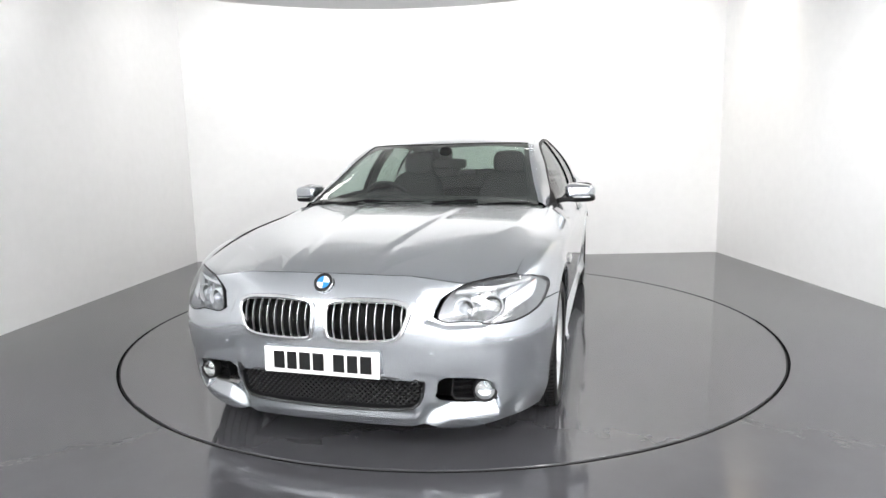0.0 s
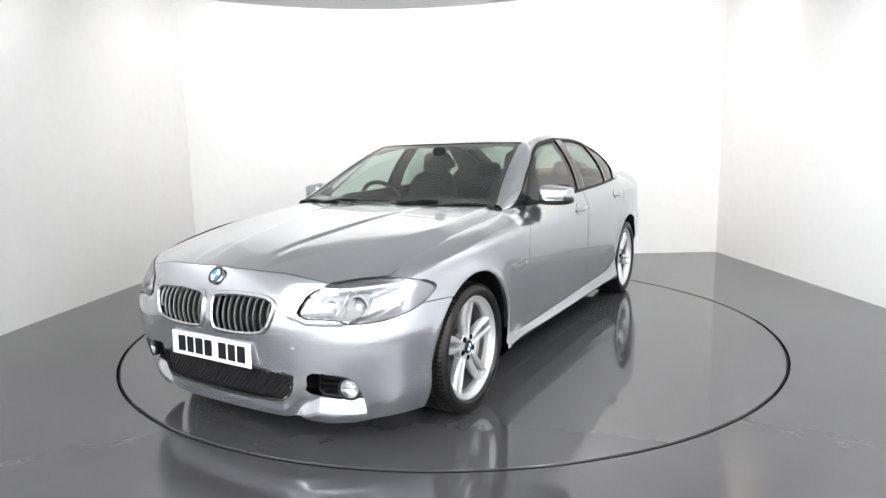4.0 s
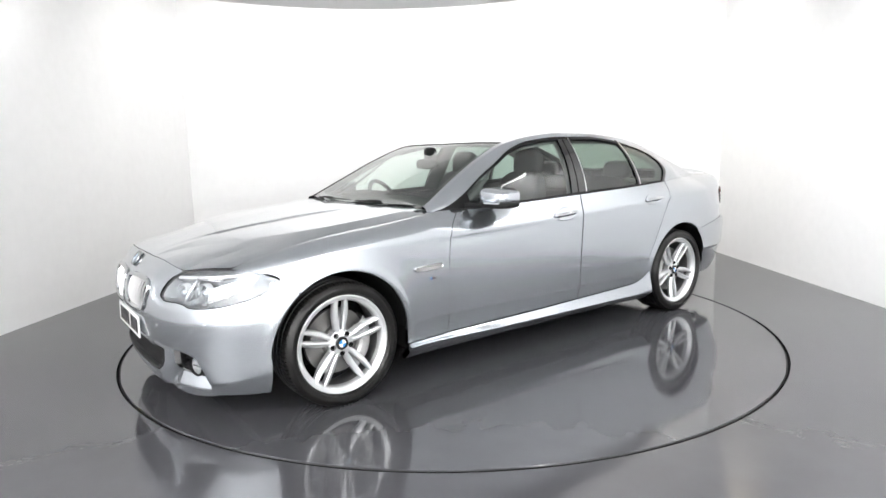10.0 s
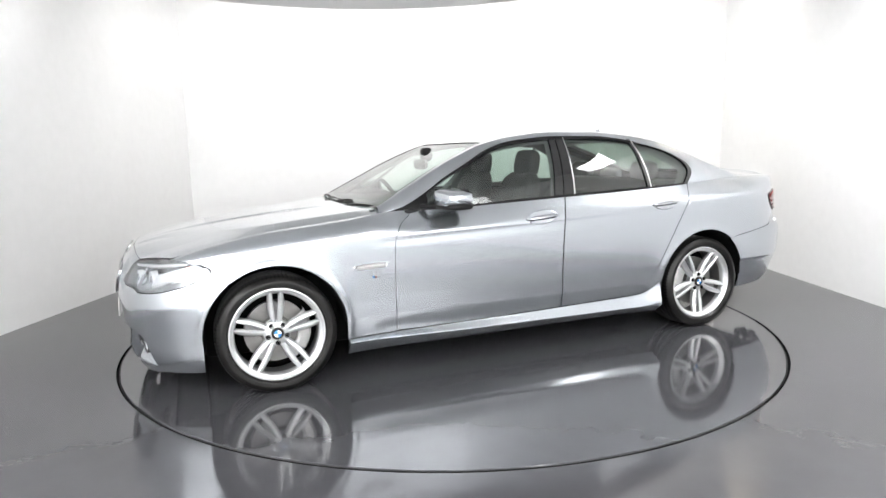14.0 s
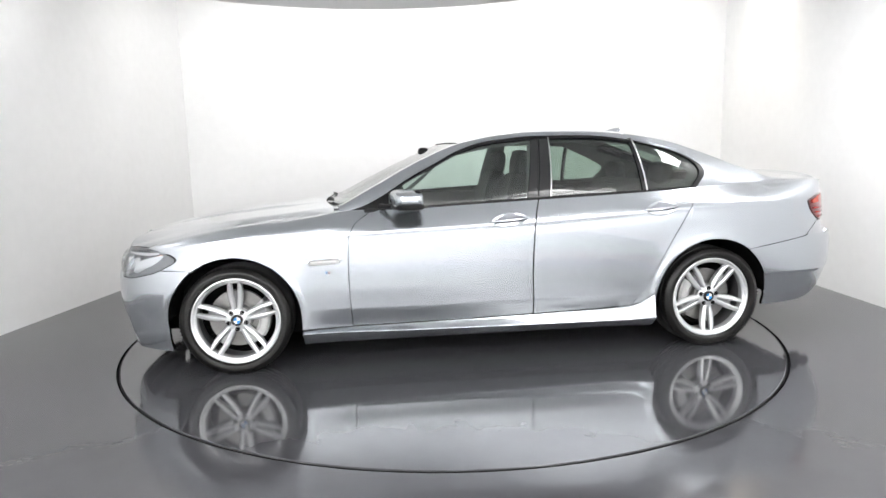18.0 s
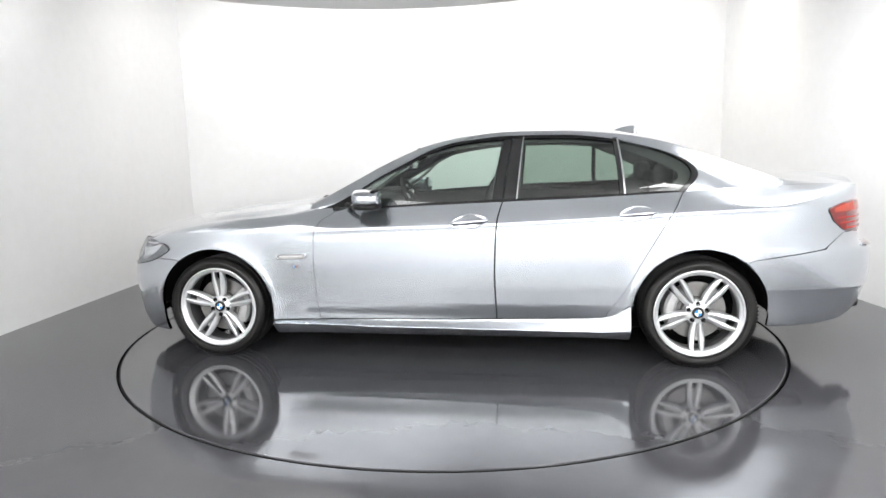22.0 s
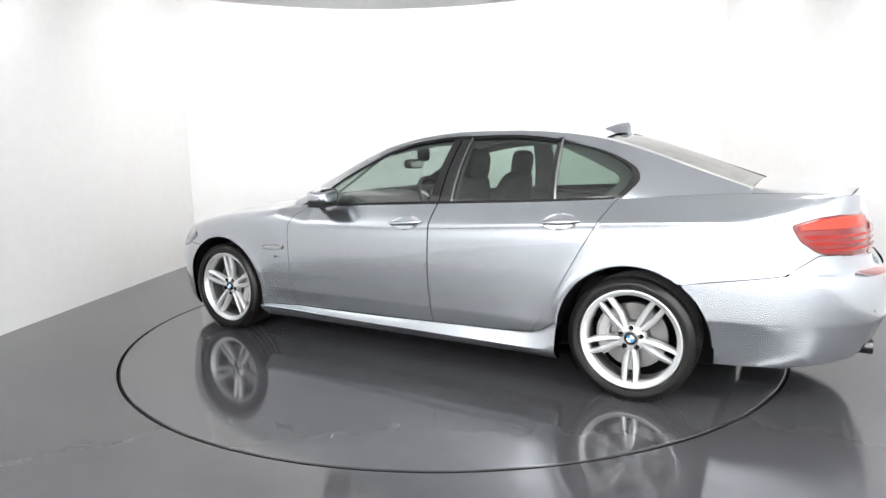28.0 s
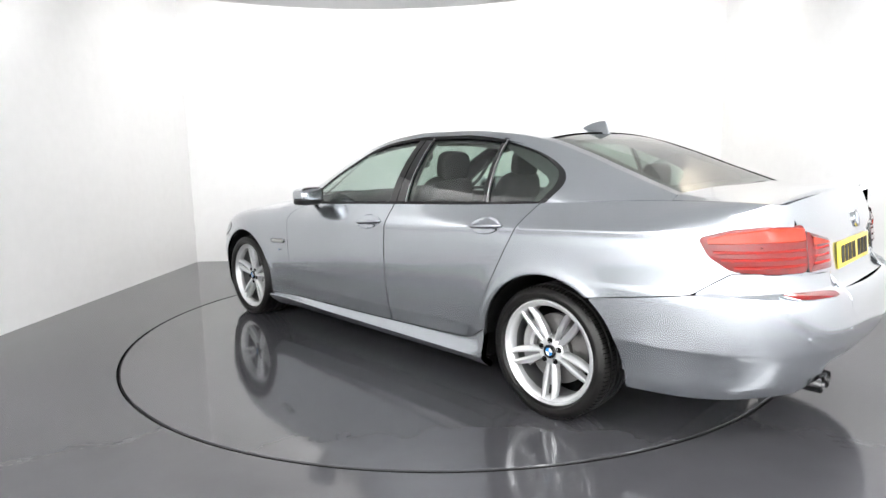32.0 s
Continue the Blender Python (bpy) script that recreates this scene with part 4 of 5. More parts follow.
# kidney grilles
def grilles():
    for s in (1, -1):
        bm = frame_on(nose_by_width, KIDNEY, [(.014, -.006), (.014, .006), (.010, .011), (.0, .011), (-.006, .006), (-.0075, -.03)], s)
        g = part("grille_frame", bm, CHROME, car, "chrome kidney grille surround")
        part("grille_backing", fill_on(nose_by_width, KIDNEY, -.060, s, grow=1.02), DARK, g, "dark opening behind the grille")
        test = inside(KIDNEY)
        zz = np.linspace(.50, .71, 200)
        for k in range(9):
            a = .062 + (.350 - .062) * k / 8
            ok = zz[test(np.full(200, a), zz)]
            if len(ok) < 5:
                continue
            z = np.linspace(ok[0] - .004, ok[-1] + .004, 22)
            t = np.linspace(0, 1, 22)
            bow = .010 * np.sin(np.pi * t) - .008
            w = .0026
            rows = []
            for da, h in ((-w * .6, bow - .010), (-w, bow - .004), (-w * .45, bow), (w * .45, bow), (w, bow - .004), (w * .6, bow - .010)):
                p = nose_by_width(np.full(22, a) + da * (1 + 0 * t), z, h + 0 * t)
                rows.append(p)
            X = np.stack(rows, 1)
            bm = bmesh.new()
            sheet(bm, [[tuple(p) for p in r] for r in X])
            bmesh.ops.recalc_face_normals(bm, faces=bm.faces)
            part("grille_slat", mirrored(bm) if s < 0 else bm, SATIN, g)


grilles()
bm_at = frame_at(on_nose, 0.0, .746, .009)
roundel(car, bm_at, .041)


def plate(at, material, label, name="number_plate"):
    bm = bmesh.new()
    box(bm, -.26, .26, -.0555, .0555, 0, .006, .0025, 2, at)
    p = part(name, bm, material, car, label)
    x = -.215
    for i, w in enumerate((.050, .044, .050, .050, 0, .050, .046, .050)):
        if w:
            bm = bmesh.new()
            box(bm, x, x + w, -.037, .037, .0062, .0075, m=at)
            part("dark_bar", bm, BLACK, p)
            x += w + .012
        else:
            x += .030
    for sx in (-.16, .16):
        bm = bmesh.new()
        lathe(bm, [(0, .0085), (.004, .008), (.005, .006)], 10, "Z", at @ Matrix.Translation((sx, -.047, 0)))
        part("plate_screw", bm, material, p)


plate(Matrix.Translation((2.302, 0, .428)) @ pose(0, 0, 0, 90, 0, 90) @ pose(0, 0, 0, -2, 0, 0), PLATEW, "white front registration plate with dark bars")
plate(Matrix.Translation((-2.500, 0, .815)) @ pose(0, 0, 0, 90, 0, -90) @ pose(0, 0, 0, -6, 0, 0), PLATEY, "yellow rear registration plate with dark bars")


# lower intake with its mesh
def intake():
    O = loop_curve(INTAKE, smooth_times=1)
    bm = frame_on(nose_by_width, O, [(.011, .001), (.007, .003), (-.002, -.004), (-.005, -.05)])
    f = part("intake_surround", bm, BLACK, car, "black lower air intake")
    part("intake_backing", fill_on(nose_by_width, O, -.055), DARK, f)
    test = inside(O)
    bm = bmesh.new()
    dz, da = .0125, .0125
    for r in range(12):
        z0 = .222 + r * dz
        for k in range(-20, 21):
            a0 = k * 2 * da + (r % 2) * da
            if not test(np.array([a0]), np.array([z0]))[0]:
                continue
            ring = [(a0 - da, z0), (a0 - da * .45, z0 + dz * .55), (a0 + da * .45, z0 + dz * .55), (a0 + da, z0)]
            P = [Vector(p) for p in nose_by_width(np.array([q[0] for q in ring]), np.array([q[1] for q in ring]), np.full(4, -.022))]
            Q = [Vector(p) for p in nose_by_width(np.array([q[0] for q in ring]), np.array([q[1] - .0032 for q in ring]), np.full(4, -.020))]
            B = [Vector(p) for p in nose_by_width(np.array([q[0] for q in ring]), np.array([q[1] for q in ring]), np.full(4, -.034))]
            pv, qv, bv = [bm.verts.new(p) for p in P], [bm.verts.new(p) for p in Q], [bm.verts.new(p) for p in B]
            for i in range(3):
                bm.faces.new((pv[i], qv[i], qv[i + 1], pv[i + 1]))
                bm.faces.new((pv[i], pv[i + 1], bv[i + 1], bv[i]))
    tagged(part("intake_mesh", bm, BLACK, f, "black honeycomb intake mesh", smooth=False), kind="stuff")


intake()


def fog_lamps():
    for s in (1, -1):
        bm = frame_on(on_nose, FOG, [(.008, .001), (.005, .002), (-.002, -.002), (-.006, -.05)], s, .8)
        f = part("fog_pocket", bm, BLACK, car, "black fog lamp recess")
        part("fog_backing", fill_on(on_nose, FOG, -.042, s), BLACK, f)
        for z in (.268, .300, .326):
            a = np.linspace(.49, .68, 16)
            rows = [on_nose(a, z + dz + 0 * a, np.full(16, h)) for dz, h in ((-.003, -.045), (-.003, -.016), (.003, -.016), (.003, -.045))]
            bm = bmesh.new()
            sheet(bm, [[tuple(p) for p in r] for r in np.stack(rows, 1)])
            bmesh.ops.recalc_face_normals(bm, faces=bm.faces)
            part("fog_slat", mirrored(bm) if s < 0 else bm, BLACK, f)
        m = frame_at(on_nose, .70, .294, .016)
        aim = Matrix.Translation(m.translation) @ pose(0, 0, 0, 90, 0, 90 + 16)
        for nm, prof, mt, lb in (("fog_bezel", [(.052, -.02), (.052, .010), (.049, .014), (.043, .012), (.041, .004)], BLACK, "black bezel"),
                                 ("fog_reflector", [(.041, .006), (.033, -.012), (.015, -.020), (0, -.021)], SATIN, "bright reflector"),
                                 ("fog_lens", [(.042, .006), (.035, .014), (.02, .019), (0, .020)], CLEAR, "clear round lens")):
            bm = bmesh.new()
            lathe(bm, prof, 40, "Z", aim)
            ob = part(nm, mirrored(bm) if s < 0 else bm, mt, f, lb)
            if mt is CLEAR:
                ob.visible_shadow = False
        bm = bmesh.new()
        box(bm, -.028, .028, -.003, .003, -.004, .010, .002, 2, aim)
        part("fog_bar", mirrored(bm) if s < 0 else bm, CHROME, f)
        for a, z in ((.86, .51), (.37, .475)):
            bm = bmesh.new()
            lathe(bm, [(.0105, -.003), (.0105, .0004), (.0095, .0008), (0, .0008)], 20, "Z", frame_at(on_nose, a, z))
            part("parking_sensor", mirrored(bm) if s < 0 else bm, PAINT, car, "small round grey parking sensor")


fog_lamps()


def headlamps():
    LG = mat("lamp_grey", (0.30, 0.31, 0.32), 0.2, 0.85)
    LED = mat("lamp_white_ring", (0.70, 0.71, 0.72), 0.2, 0.3, 0.3)
    for s in (1, -1):
        M = mirrored if s < 0 else (lambda b: b)
        bm = fill_on(on_nose, LAMP, .003, s, rings=14, dome=.010)
        h = part("headlamp", bm, CLEAR, car, "clear swept-back headlamp with twin ring projectors")
        h.visible_shadow = False
        part("lamp_seal", frame_on(on_nose, LAMP, [(.006, -.012), (.005, .001), (.002, .003), (-.001, .003), (-.003, -.02)], s, .85), BLACK, h, "black lamp seal")
        O = np.array(LAMP)
        c = O.mean(0)
        rows = []
        for k in np.linspace(1, .03, 12):
            q = c + (O - c) * k
            dep = -.006 - .046 * (1 - k ** 3) * np.clip((1.10 - q[:, 0]) / .3, .15, 1)
            rows.append(on_nose(q[:, 0], q[:, 1], dep))
        bm = bmesh.new()
        sheet(bm, [[tuple(p) for p in r] for r in np.stack(rows, 1)], close_u=True)
        bmesh.ops.recalc_face_normals(bm, faces=bm.faces)
        part("lamp_housing", M(bm), LG, h, "grey lamp housing")
        aim = pose(0, 0, 0, 90, 0, 90 + 14)
        for a, z, r in ((.545, .664, .044), (.735, .668, .047)):
            p = Matrix.Translation(frame_at(on_nose, a, z, -.040).translation) @ aim
            bm = bmesh.new()
            lathe(bm, [(r * .87, -.01), (r * .89, .010), (r * .94, .013), (r, .010), (r * 1.02, 0), (r * 1.02, -.02)], 48, "Z", p)
            ring = part("lamp_ring", M(bm), LED, h, "bright ring round the projector")
            bm = bmesh.new()
            lathe(bm, [(r * .87, -.005), (r * .7, -.02), (r * .55, -.005)], 40, "Z", p)
            part("projector_bowl", M(bm), DARKCHROME, ring)
            bm = bmesh.new()
            lathe(bm, [(r * .56, -.012), (r * .52, .002), (r * .36, .013), (r * .15, .018), (0, .019)], 40, "Z", p)
            part("projector_lens", M(bm), mat("projector_glass", (.35, .37, .40), .02, 0.6, 1.0), ring, "glassy projector lens")
        # bright strips: the brow over the projectors, the reflector towards the wing
        for a0, a1, z0, z1, dz, mt, nm in ((.47, 1.0, .722, .736, .006, LED, "brow_strip"), (.81, 1.07, .655, .702, .036, LED, "side_reflector"), (.62, .65, .62, .72, .02, CHROME, "centre_reflector"), (.99, 1.05, .705, .722, .012, AMBER, "indicator_lamp")):
            a = np.linspace(a0, a1, 14)
            zc = z0 + (z1 - z0) * np.linspace(0, 1, 14)
            rows = [on_nose(a, zc + e * dz, np.full(14, hh)) for e, hh in ((-1, -.030), (-.8, -.012), (.8, -.008), (1, -.03))]
            bm = bmesh.new()
            sheet(bm, [[tuple(p) for p in r] for r in np.stack(rows, 1)])
            bmesh.ops.recalc_face_normals(bm, faces=bm.faces)
            part(nm, M(bm), mt, h)


headlamps()


def tail_lamps():
    LIT = mat("pale_red_lens", (0.30, 0.008, 0.004), 0.12, coat=0.2, spec=0.2)
    TOPL = mat("orange_red_lens", (0.38, 0.030, 0.010), 0.10, coat=0.6, spec=0.3)
    for s in (1, -1):
        M = mirrored if s < 0 else (lambda b: b)
        O = wrap_tail(loop_curve([(.441, .781), (.441, .966), (.55, .968), (.64, .968), (.77, .957), (.905, .925), (.865, .86), (.78, .797), (.62, .785)], 2, .13))
        I = loop_curve([(.232, .782), (.236, .897), (.34, .920), (.437, .940), (.437, .781)], 1, .05)
        for nm, Q in (("tail_lamp", O), ("boot_tail_lamp", I)):
            h = part(nm, fill_on(on_tail, Q, .006, s, rings=12, dome=.006), RED, car, "red rear lamp with bright light bars")
            part("lamp_seal", frame_on(on_tail, Q, [(.0025, -.012), (.0022, .003), (.0, .0062), (-.002, .0)], s, .8), GLOSSBLACK, h, "black lamp seal")
            test = inside(Q)
            for z in (.812, .842, .872):
                a = np.linspace(.20, 1.1, 160)
                ok = a[test(a, z + 0 * a)]
                if len(ok) < 6:
                    continue
                a = np.linspace(ok[0] + .02, ok[-1] - .03, 24)
                rows = [on_tail(a, z + e * .006 + 0 * a, np.full(24, hh)) for e, hh in ((-1, .010), (-.6, .0128), (.6, .0128), (1, .010))]
                bm = bmesh.new()
                sheet(bm, [[tuple(p) for p in r] for r in np.stack(rows, 1)])
                bmesh.ops.recalc_face_normals(bm, faces=bm.faces)
                part("light_bar", M(bm), LIT, h, "bright red light bar")
            a = np.linspace(.20, 1.1, 160)
            top_z = .915 if nm == "tail_lamp" else .895
            ok = a[test(a, top_z + 0 * a)]
            a = np.linspace(ok[0] + .015, ok[-1] - .03, 24)
            hz = np.linspace(top_z, .98, 60)
            up_z = np.array([max([top_z] + list(hz[test(np.full(60, q), hz)])) for q in a]) - .009
            rows = [on_tail(a, top_z - .012 + np.maximum(up_z - top_z + .012, .001) * e, np.full(24, hh)) for e, hh in ((0, .010), (.1, .0135), (.9, .0135), (1, .010))]
            bm = bmesh.new()
            sheet(bm, [[tuple(p) for p in r] for r in np.stack(rows, 1)])
            bmesh.ops.recalc_face_normals(bm, faces=bm.faces)
            part("upper_lens", M(bm), TOPL, h, "orange-red upper lens strip")
        a, z = np.meshgrid(np.linspace(.20, .62, 28), np.linspace(.70, 1.06, 28), indexing="ij")
        X = on_tail(a, z, -.005 + 0 * a)
        X[..., 1] *= s
        panel("lamp_surround", X, both=False, gap=0, lip=0)
        Rf = loop_curve([(.335, .682), (.345, .700), (.61, .706), (.635, .698), (.56, .686)], smooth_times=1)
        Rf = wrap_tail(Rf)
        h = part("rear_reflector", fill_on(on_tail, Rf, .012, s, rings=6), RED, car, "narrow red bumper reflector")
        part("reflector_edge", rim_on(on_tail, Rf, [(1.1, .0), (1.08, .011), (1.0, .012)], s), PAINT, h)
        for a, z in ((.575, .53), (.22, .53)):
            bm = bmesh.new()
            lathe(bm, [(.0105, -.004), (.0105, .0006), (.0095, .001), (0, .001)], 20, "Z", frame_at(on_tail, a, z, .0))
            part("parking_sensor", M(bm), PAINT, car, "small round grey parking sensor")


tail_lamps()
roundel(car, frame_at(on_tail, -.02, .945, .004), .038)


# black lower insert of the rear bumper with the exhaust
def rear_low():
    a = np.linspace(-.36, .36, 60)[:, None]
    z = np.linspace(0, 1, 10)[None, :]
    zz = .315 + (.40 - .315) * z * (1 - .15 * (np.abs(a) / .5) ** 2)
    X = on_tail(a + 0 * zz, zz, -.050 - .05 * (1 - z) + 0 * a)
    panel("diffuser", X, GLOSSBLACK, both=False, gap=0, lip=.03, label="dark lower bumper insert")
    for y in (.455, .370):
        bm = bmesh.new()
        lathe(bm, [(.025, -2.43), (.031, -2.44), (.036, -2.45), (.036, -2.525), (.0345, -2.530), (.0325, -2.525), (.031, -2.44)], 32, "X", Matrix.Translation((0, y, .312)))
        t = part("exhaust_tip", bm, DARKCHROME, car, "round chrome exhaust tip")
        bm = bmesh.new()
        lathe(bm, [(0, -2.50), (.032, -2.50)], 24, "X", Matrix.Translation((0, y, .312)))
        part("exhaust_bore", bm, DARK, t)
    bm = bmesh.new()
    lathe(bm, [(0, .003), (.010, .003), (.012, -.01)], 20, "Z", frame_at(on_tail, .087, .455, -.012))
    part("tow_cover", bm, BLACK, car, "small dark tow eye cover")
    # boot lip
    y = np.linspace(-1, 1, 81)
    rows = []
    for dx, dz in ((.12, -.003), (.09, .002), (.05, .008), (.018, .016), (.0, .0205), (-.012, .019), (-.014, .013), (-.002, -.006), (.002, -.03)):
        taper = (1 - np.abs(y) ** 6)
        x = -2.432 + .05 * np.abs(y) ** 3 + dx * taper
        rows.append(np.stack([x, y * (boot_y(-2.40) - .012), boot_z(np.minimum(x, -1.95), y * .97) + dz * (taper if dz > 0 else 1)], -1))
    bm = bmesh.new()
    sheet(bm, [[tuple(p) for p in r] for r in np.stack(rows, 1)])
    bmesh.ops.recalc_face_normals(bm, faces=bm.faces)
    part("boot_spoiler", bm, PAINT, car, "slim grey boot lip spoiler")
    # aerial fin
    bm = bmesh.new()
    rows = []
    for t in np.linspace(0, 1, 16):
        x = -1.055 - .205 * t
        zb_ = float(roof_z(x)) - .008
        top_z = float(roof_z(-1.055)) - .010 + .040 * math.sin(min(1, t / .80) * math.pi / 2) ** 1.2
        hgt = (top_z - zb_) if t < .88 else (top_z - zb_) * (1 - .85 * (t - .88) / .12)
        hw = .034 * math.sin(math.pi * min(1, t * .55 + .10)) ** .8
        rows.append([(x, -hw, zb_), (x, -hw * .55, zb_ + hgt * .5), (x, -.005, zb_ + hgt), (x, .005, zb_ + hgt), (x, hw * .55, zb_ + hgt * .5), (x, hw, zb_)])
    r = sheet(bm, rows)
    bm.faces.new(r[-1])
    bm.faces.new(r[0])
    bmesh.ops.recalc_face_normals(bm, faces=bm.faces)
    part("aerial_fin", bm, PAINT, car, "grey shark-fin roof aerial")


rear_low()


def handles():
    for x0, x1, z0, z1, yo in ((-.036, -.272, .864, .882, 0), (-1.008, -1.228, .905, .920, 0)):
        for s in (1, -1):
            M = mirrored if s < 0 else (lambda b: b)
            n, cx, cz = 40, (x0 + x1) / 2, (z0 + z1) / 2
            L = abs(x1 - x0) / 2

            def surf(x, z):
                x, z = np.asarray(x), np.asarray(z)
                cs = np.linspace(0, 2, 200)
                out = np.zeros(np.shape(x))
                for i in np.ndindex(np.shape(x)):
                    p = side(np.full(200, x[i]), cs)
                    out[i] = np.interp(z[i], p[:, 2], p[:, 1])
                return out
            # leaf-shaped bowl round the grip
            rows = []
            for k, dep in ((1.0, .0030), (.95, .0038), (.88, .0015), (.6, .001), (.3, .001), (.02, .001)):
                ring = []
                for i in range(n):
                    a = math.tau * i / n
                    lx = L * math.cos(a)
                    lz = .044 * math.copysign(abs(math.sin(a)) ** 1.5, math.sin(a))
                    ring.append((cx + k * lx, cz + k * lz + k * lx * (z0 - z1) / (x0 - x1)))
                R = np.array(ring)
                y = surf(R[:, 0], R[:, 1]) + dep
                rows.append(np.stack([R[:, 0], y, R[:, 1]], -1))
            bm = bmesh.new()
            sheet(bm, [[tuple(p) for p in r] for r in np.stack(rows, 1)], close_u=True)
            bmesh.ops.recalc_face_normals(bm, faces=bm.faces)
            door = (fd if x0 > -.5 else rd)[0 if s > 0 else 1]
            h = part("handle_bowl", M(bm), PAINT, door, "leaf-shaped handle recess")
            rows = []
            for t in np.linspace(0, 1, 25):
                x = x0 + (x1 - x0) * t
                z = z0 + (z1 - z0) * t
                y = float(surf(np.array([x]), np.array([z]))[0])
                out = .008 + .026 * math.sin(math.pi * t) ** .6
                hw = .004 + .010 * math.sin(math.pi * t) ** .7
                rows.append([(x, y - .002, z - hw * .6), (x, y + out * .7, z - hw), (x, y + out, z - hw * .2), (x, y + out * .95, z + hw * .4), (x, y + out * .5, z + hw), (x, y - .002, z + hw * .6)])
            bm = bmesh.new()
            sheet(bm, rows)
            bmesh.ops.recalc_face_normals(bm, faces=bm.faces)
            part("handle_grip", M(bm), PAINT, h, "grey door pull")


handles()


def vents():
    O = loop_curve([(1.066, .655), (1.045, .673), (.872, .681), (.858, .672), (.868, .650), (.90, .645), (1.04, .640)], smooth_times=1)
    for s in (1, -1):
        M = mirrored if s < 0 else (lambda b: b)
        v = part("side_vent", rim_on(on_side, O, [(1.04, -.002), (1.02, .007), (.94, .009), (.86, .006), (.84, .001)], s), CHROME, car, "slim chrome side vent")
        part("vent_backing", fill_on(on_side, O, .0025, s, rings=4, grow=.9), IRON, v)
        x = np.linspace(1.035, .885, 12)
        rows = [on_side(x, .659 + .0 * x + e * .0045 + (1.035 - x) * .03, np.full(12, h)) for e, h in ((-1, .002), (-.5, .009), (.5, .009), (1, .002))]
        bm = bmesh.new()
        sheet(bm, [[tuple(p) for p in r] for r in np.stack(rows, 1)])
        bmesh.ops.recalc_face_normals(bm, faces=bm.faces)
        part("vent_bar", M(bm), SATIN, v, "satin bar with the indicator")
        for x0, x1, mt in ((.950, .944, BLUE), (.941, .936, DARK), (.933, .928, RED), (.924, .910, CHROME)):
            bm = bmesh.new()
            xs = np.linspace(x0, x1, 3)
            rows = [on_side(xs + dz * .25, .596 + dz + 0 * xs, np.full(3, .003)) for dz in (-.0055, .0055)]
            sheet(bm, [[tuple(p) for p in r] for r in np.stack(rows, 1)])
            bmesh.ops.solidify(bm, geom=bm.faces[:], thickness=.002)
            part("wing_emblem_stripe", M(bm), mt, car, "tiny coloured emblem stripe")


vents()


def superblob(bm, c, r, e=.5, n=20, m=None, squash=None):
    """A rounded cushion: a ball drawn towards a box."""
    rows = []

    def f(v, p):
        return math.copysign(abs(v) ** p, v)
    for i in range(n + 1):
        la = -math.pi / 2 + math.pi * i / n
        row = []
        for k in range(2 * n):
            lo = math.tau * k / (2 * n)
            q = Vector((r[0] * f(math.cos(la), e) * f(math.cos(lo), e), r[1] * f(math.cos(la), e) * f(math.sin(lo), e), r[2] * f(math.sin(la), e)))
            if squash:
                q = Vector(squash(q))
            row.append(q + Vector(c))
        rows.append(row + row[:1])
    vs = [v for r_ in sheet(bm, rows) for v in r_]
    bmesh.ops.remove_doubles(bm, verts=vs, dist=1e-5)
    vs = [v for v in vs if v.is_valid]
    bmesh.ops.recalc_face_normals(bm, faces=list({f_ for v in vs for f_ in v.link_faces}))
    if m is not None:
        bmesh.ops.transform(bm, matrix=m, verts=vs)
    return vs


def door_mirrors():
    for s in (1, -1):
        M = mirrored if s < 0 else (lambda b: b)
        bm = bmesh.new()

        def cap(q):
            t = (q.y + .085) / .17
            return (q.x * (1 - .18 * t) - .03 * t, q.y, q.z * (1 - .28 * t) - .004 * t)
        m = Matrix.Translation((.475, .962, 1.022))
        superblob(bm, (0, 0, 0), (.098, .094, .056), .52, 18, m, cap)
        h = part("door_mirror", M(bm), PAINT, car, "grey door mirror with a chrome-edged indicator")
        bm = bmesh.new()

        def low(q):
            t = (q.y + .085) / .17
            return (q.x * (1 - .15 * t) - .03 * t, q.y, q.z)
        superblob(bm, (0, 0, 0), (.096, .094, .024), .6, 14, Matrix.Translation((.472, .962, .974)), low)
        part("mirror_base", M(bm), BLACK, h, "gloss black lower mirror shell")
        bm = bmesh.new()
        tube(bm, [(.55, .905, .974), (.585, .875, .972), (.615, .83, .970)], [.013, .014, .018], 10)
        part("mirror_arm", M(bm), BLACK, h)
        bm = bmesh.new()
        box(bm, -.005, .005, -.055, .055, -.004, .004, .003, 2, Matrix.Translation((.543, .975, .984)) @ pose(0, 0, 0, 0, 0, 14))
        part("indicator_strip", M(bm), CHROME, h)
        bm = bmesh.new()
        superblob(bm, (0, 0, 0), (.004, .070, .040), .5, 10, Matrix.Translation((.386, .957, 1.018)))
        part("mirror_glass", M(bm), MIRROR, h, "mirror glass")
        bm = bmesh.new()
        superblob(bm, (0, 0, 0), (.022, .084, .053), .55, 12, Matrix.Translation((.404, .957, 1.018)))
        part("mirror_shell_edge", M(bm), BLACK, h)


door_mirrors()


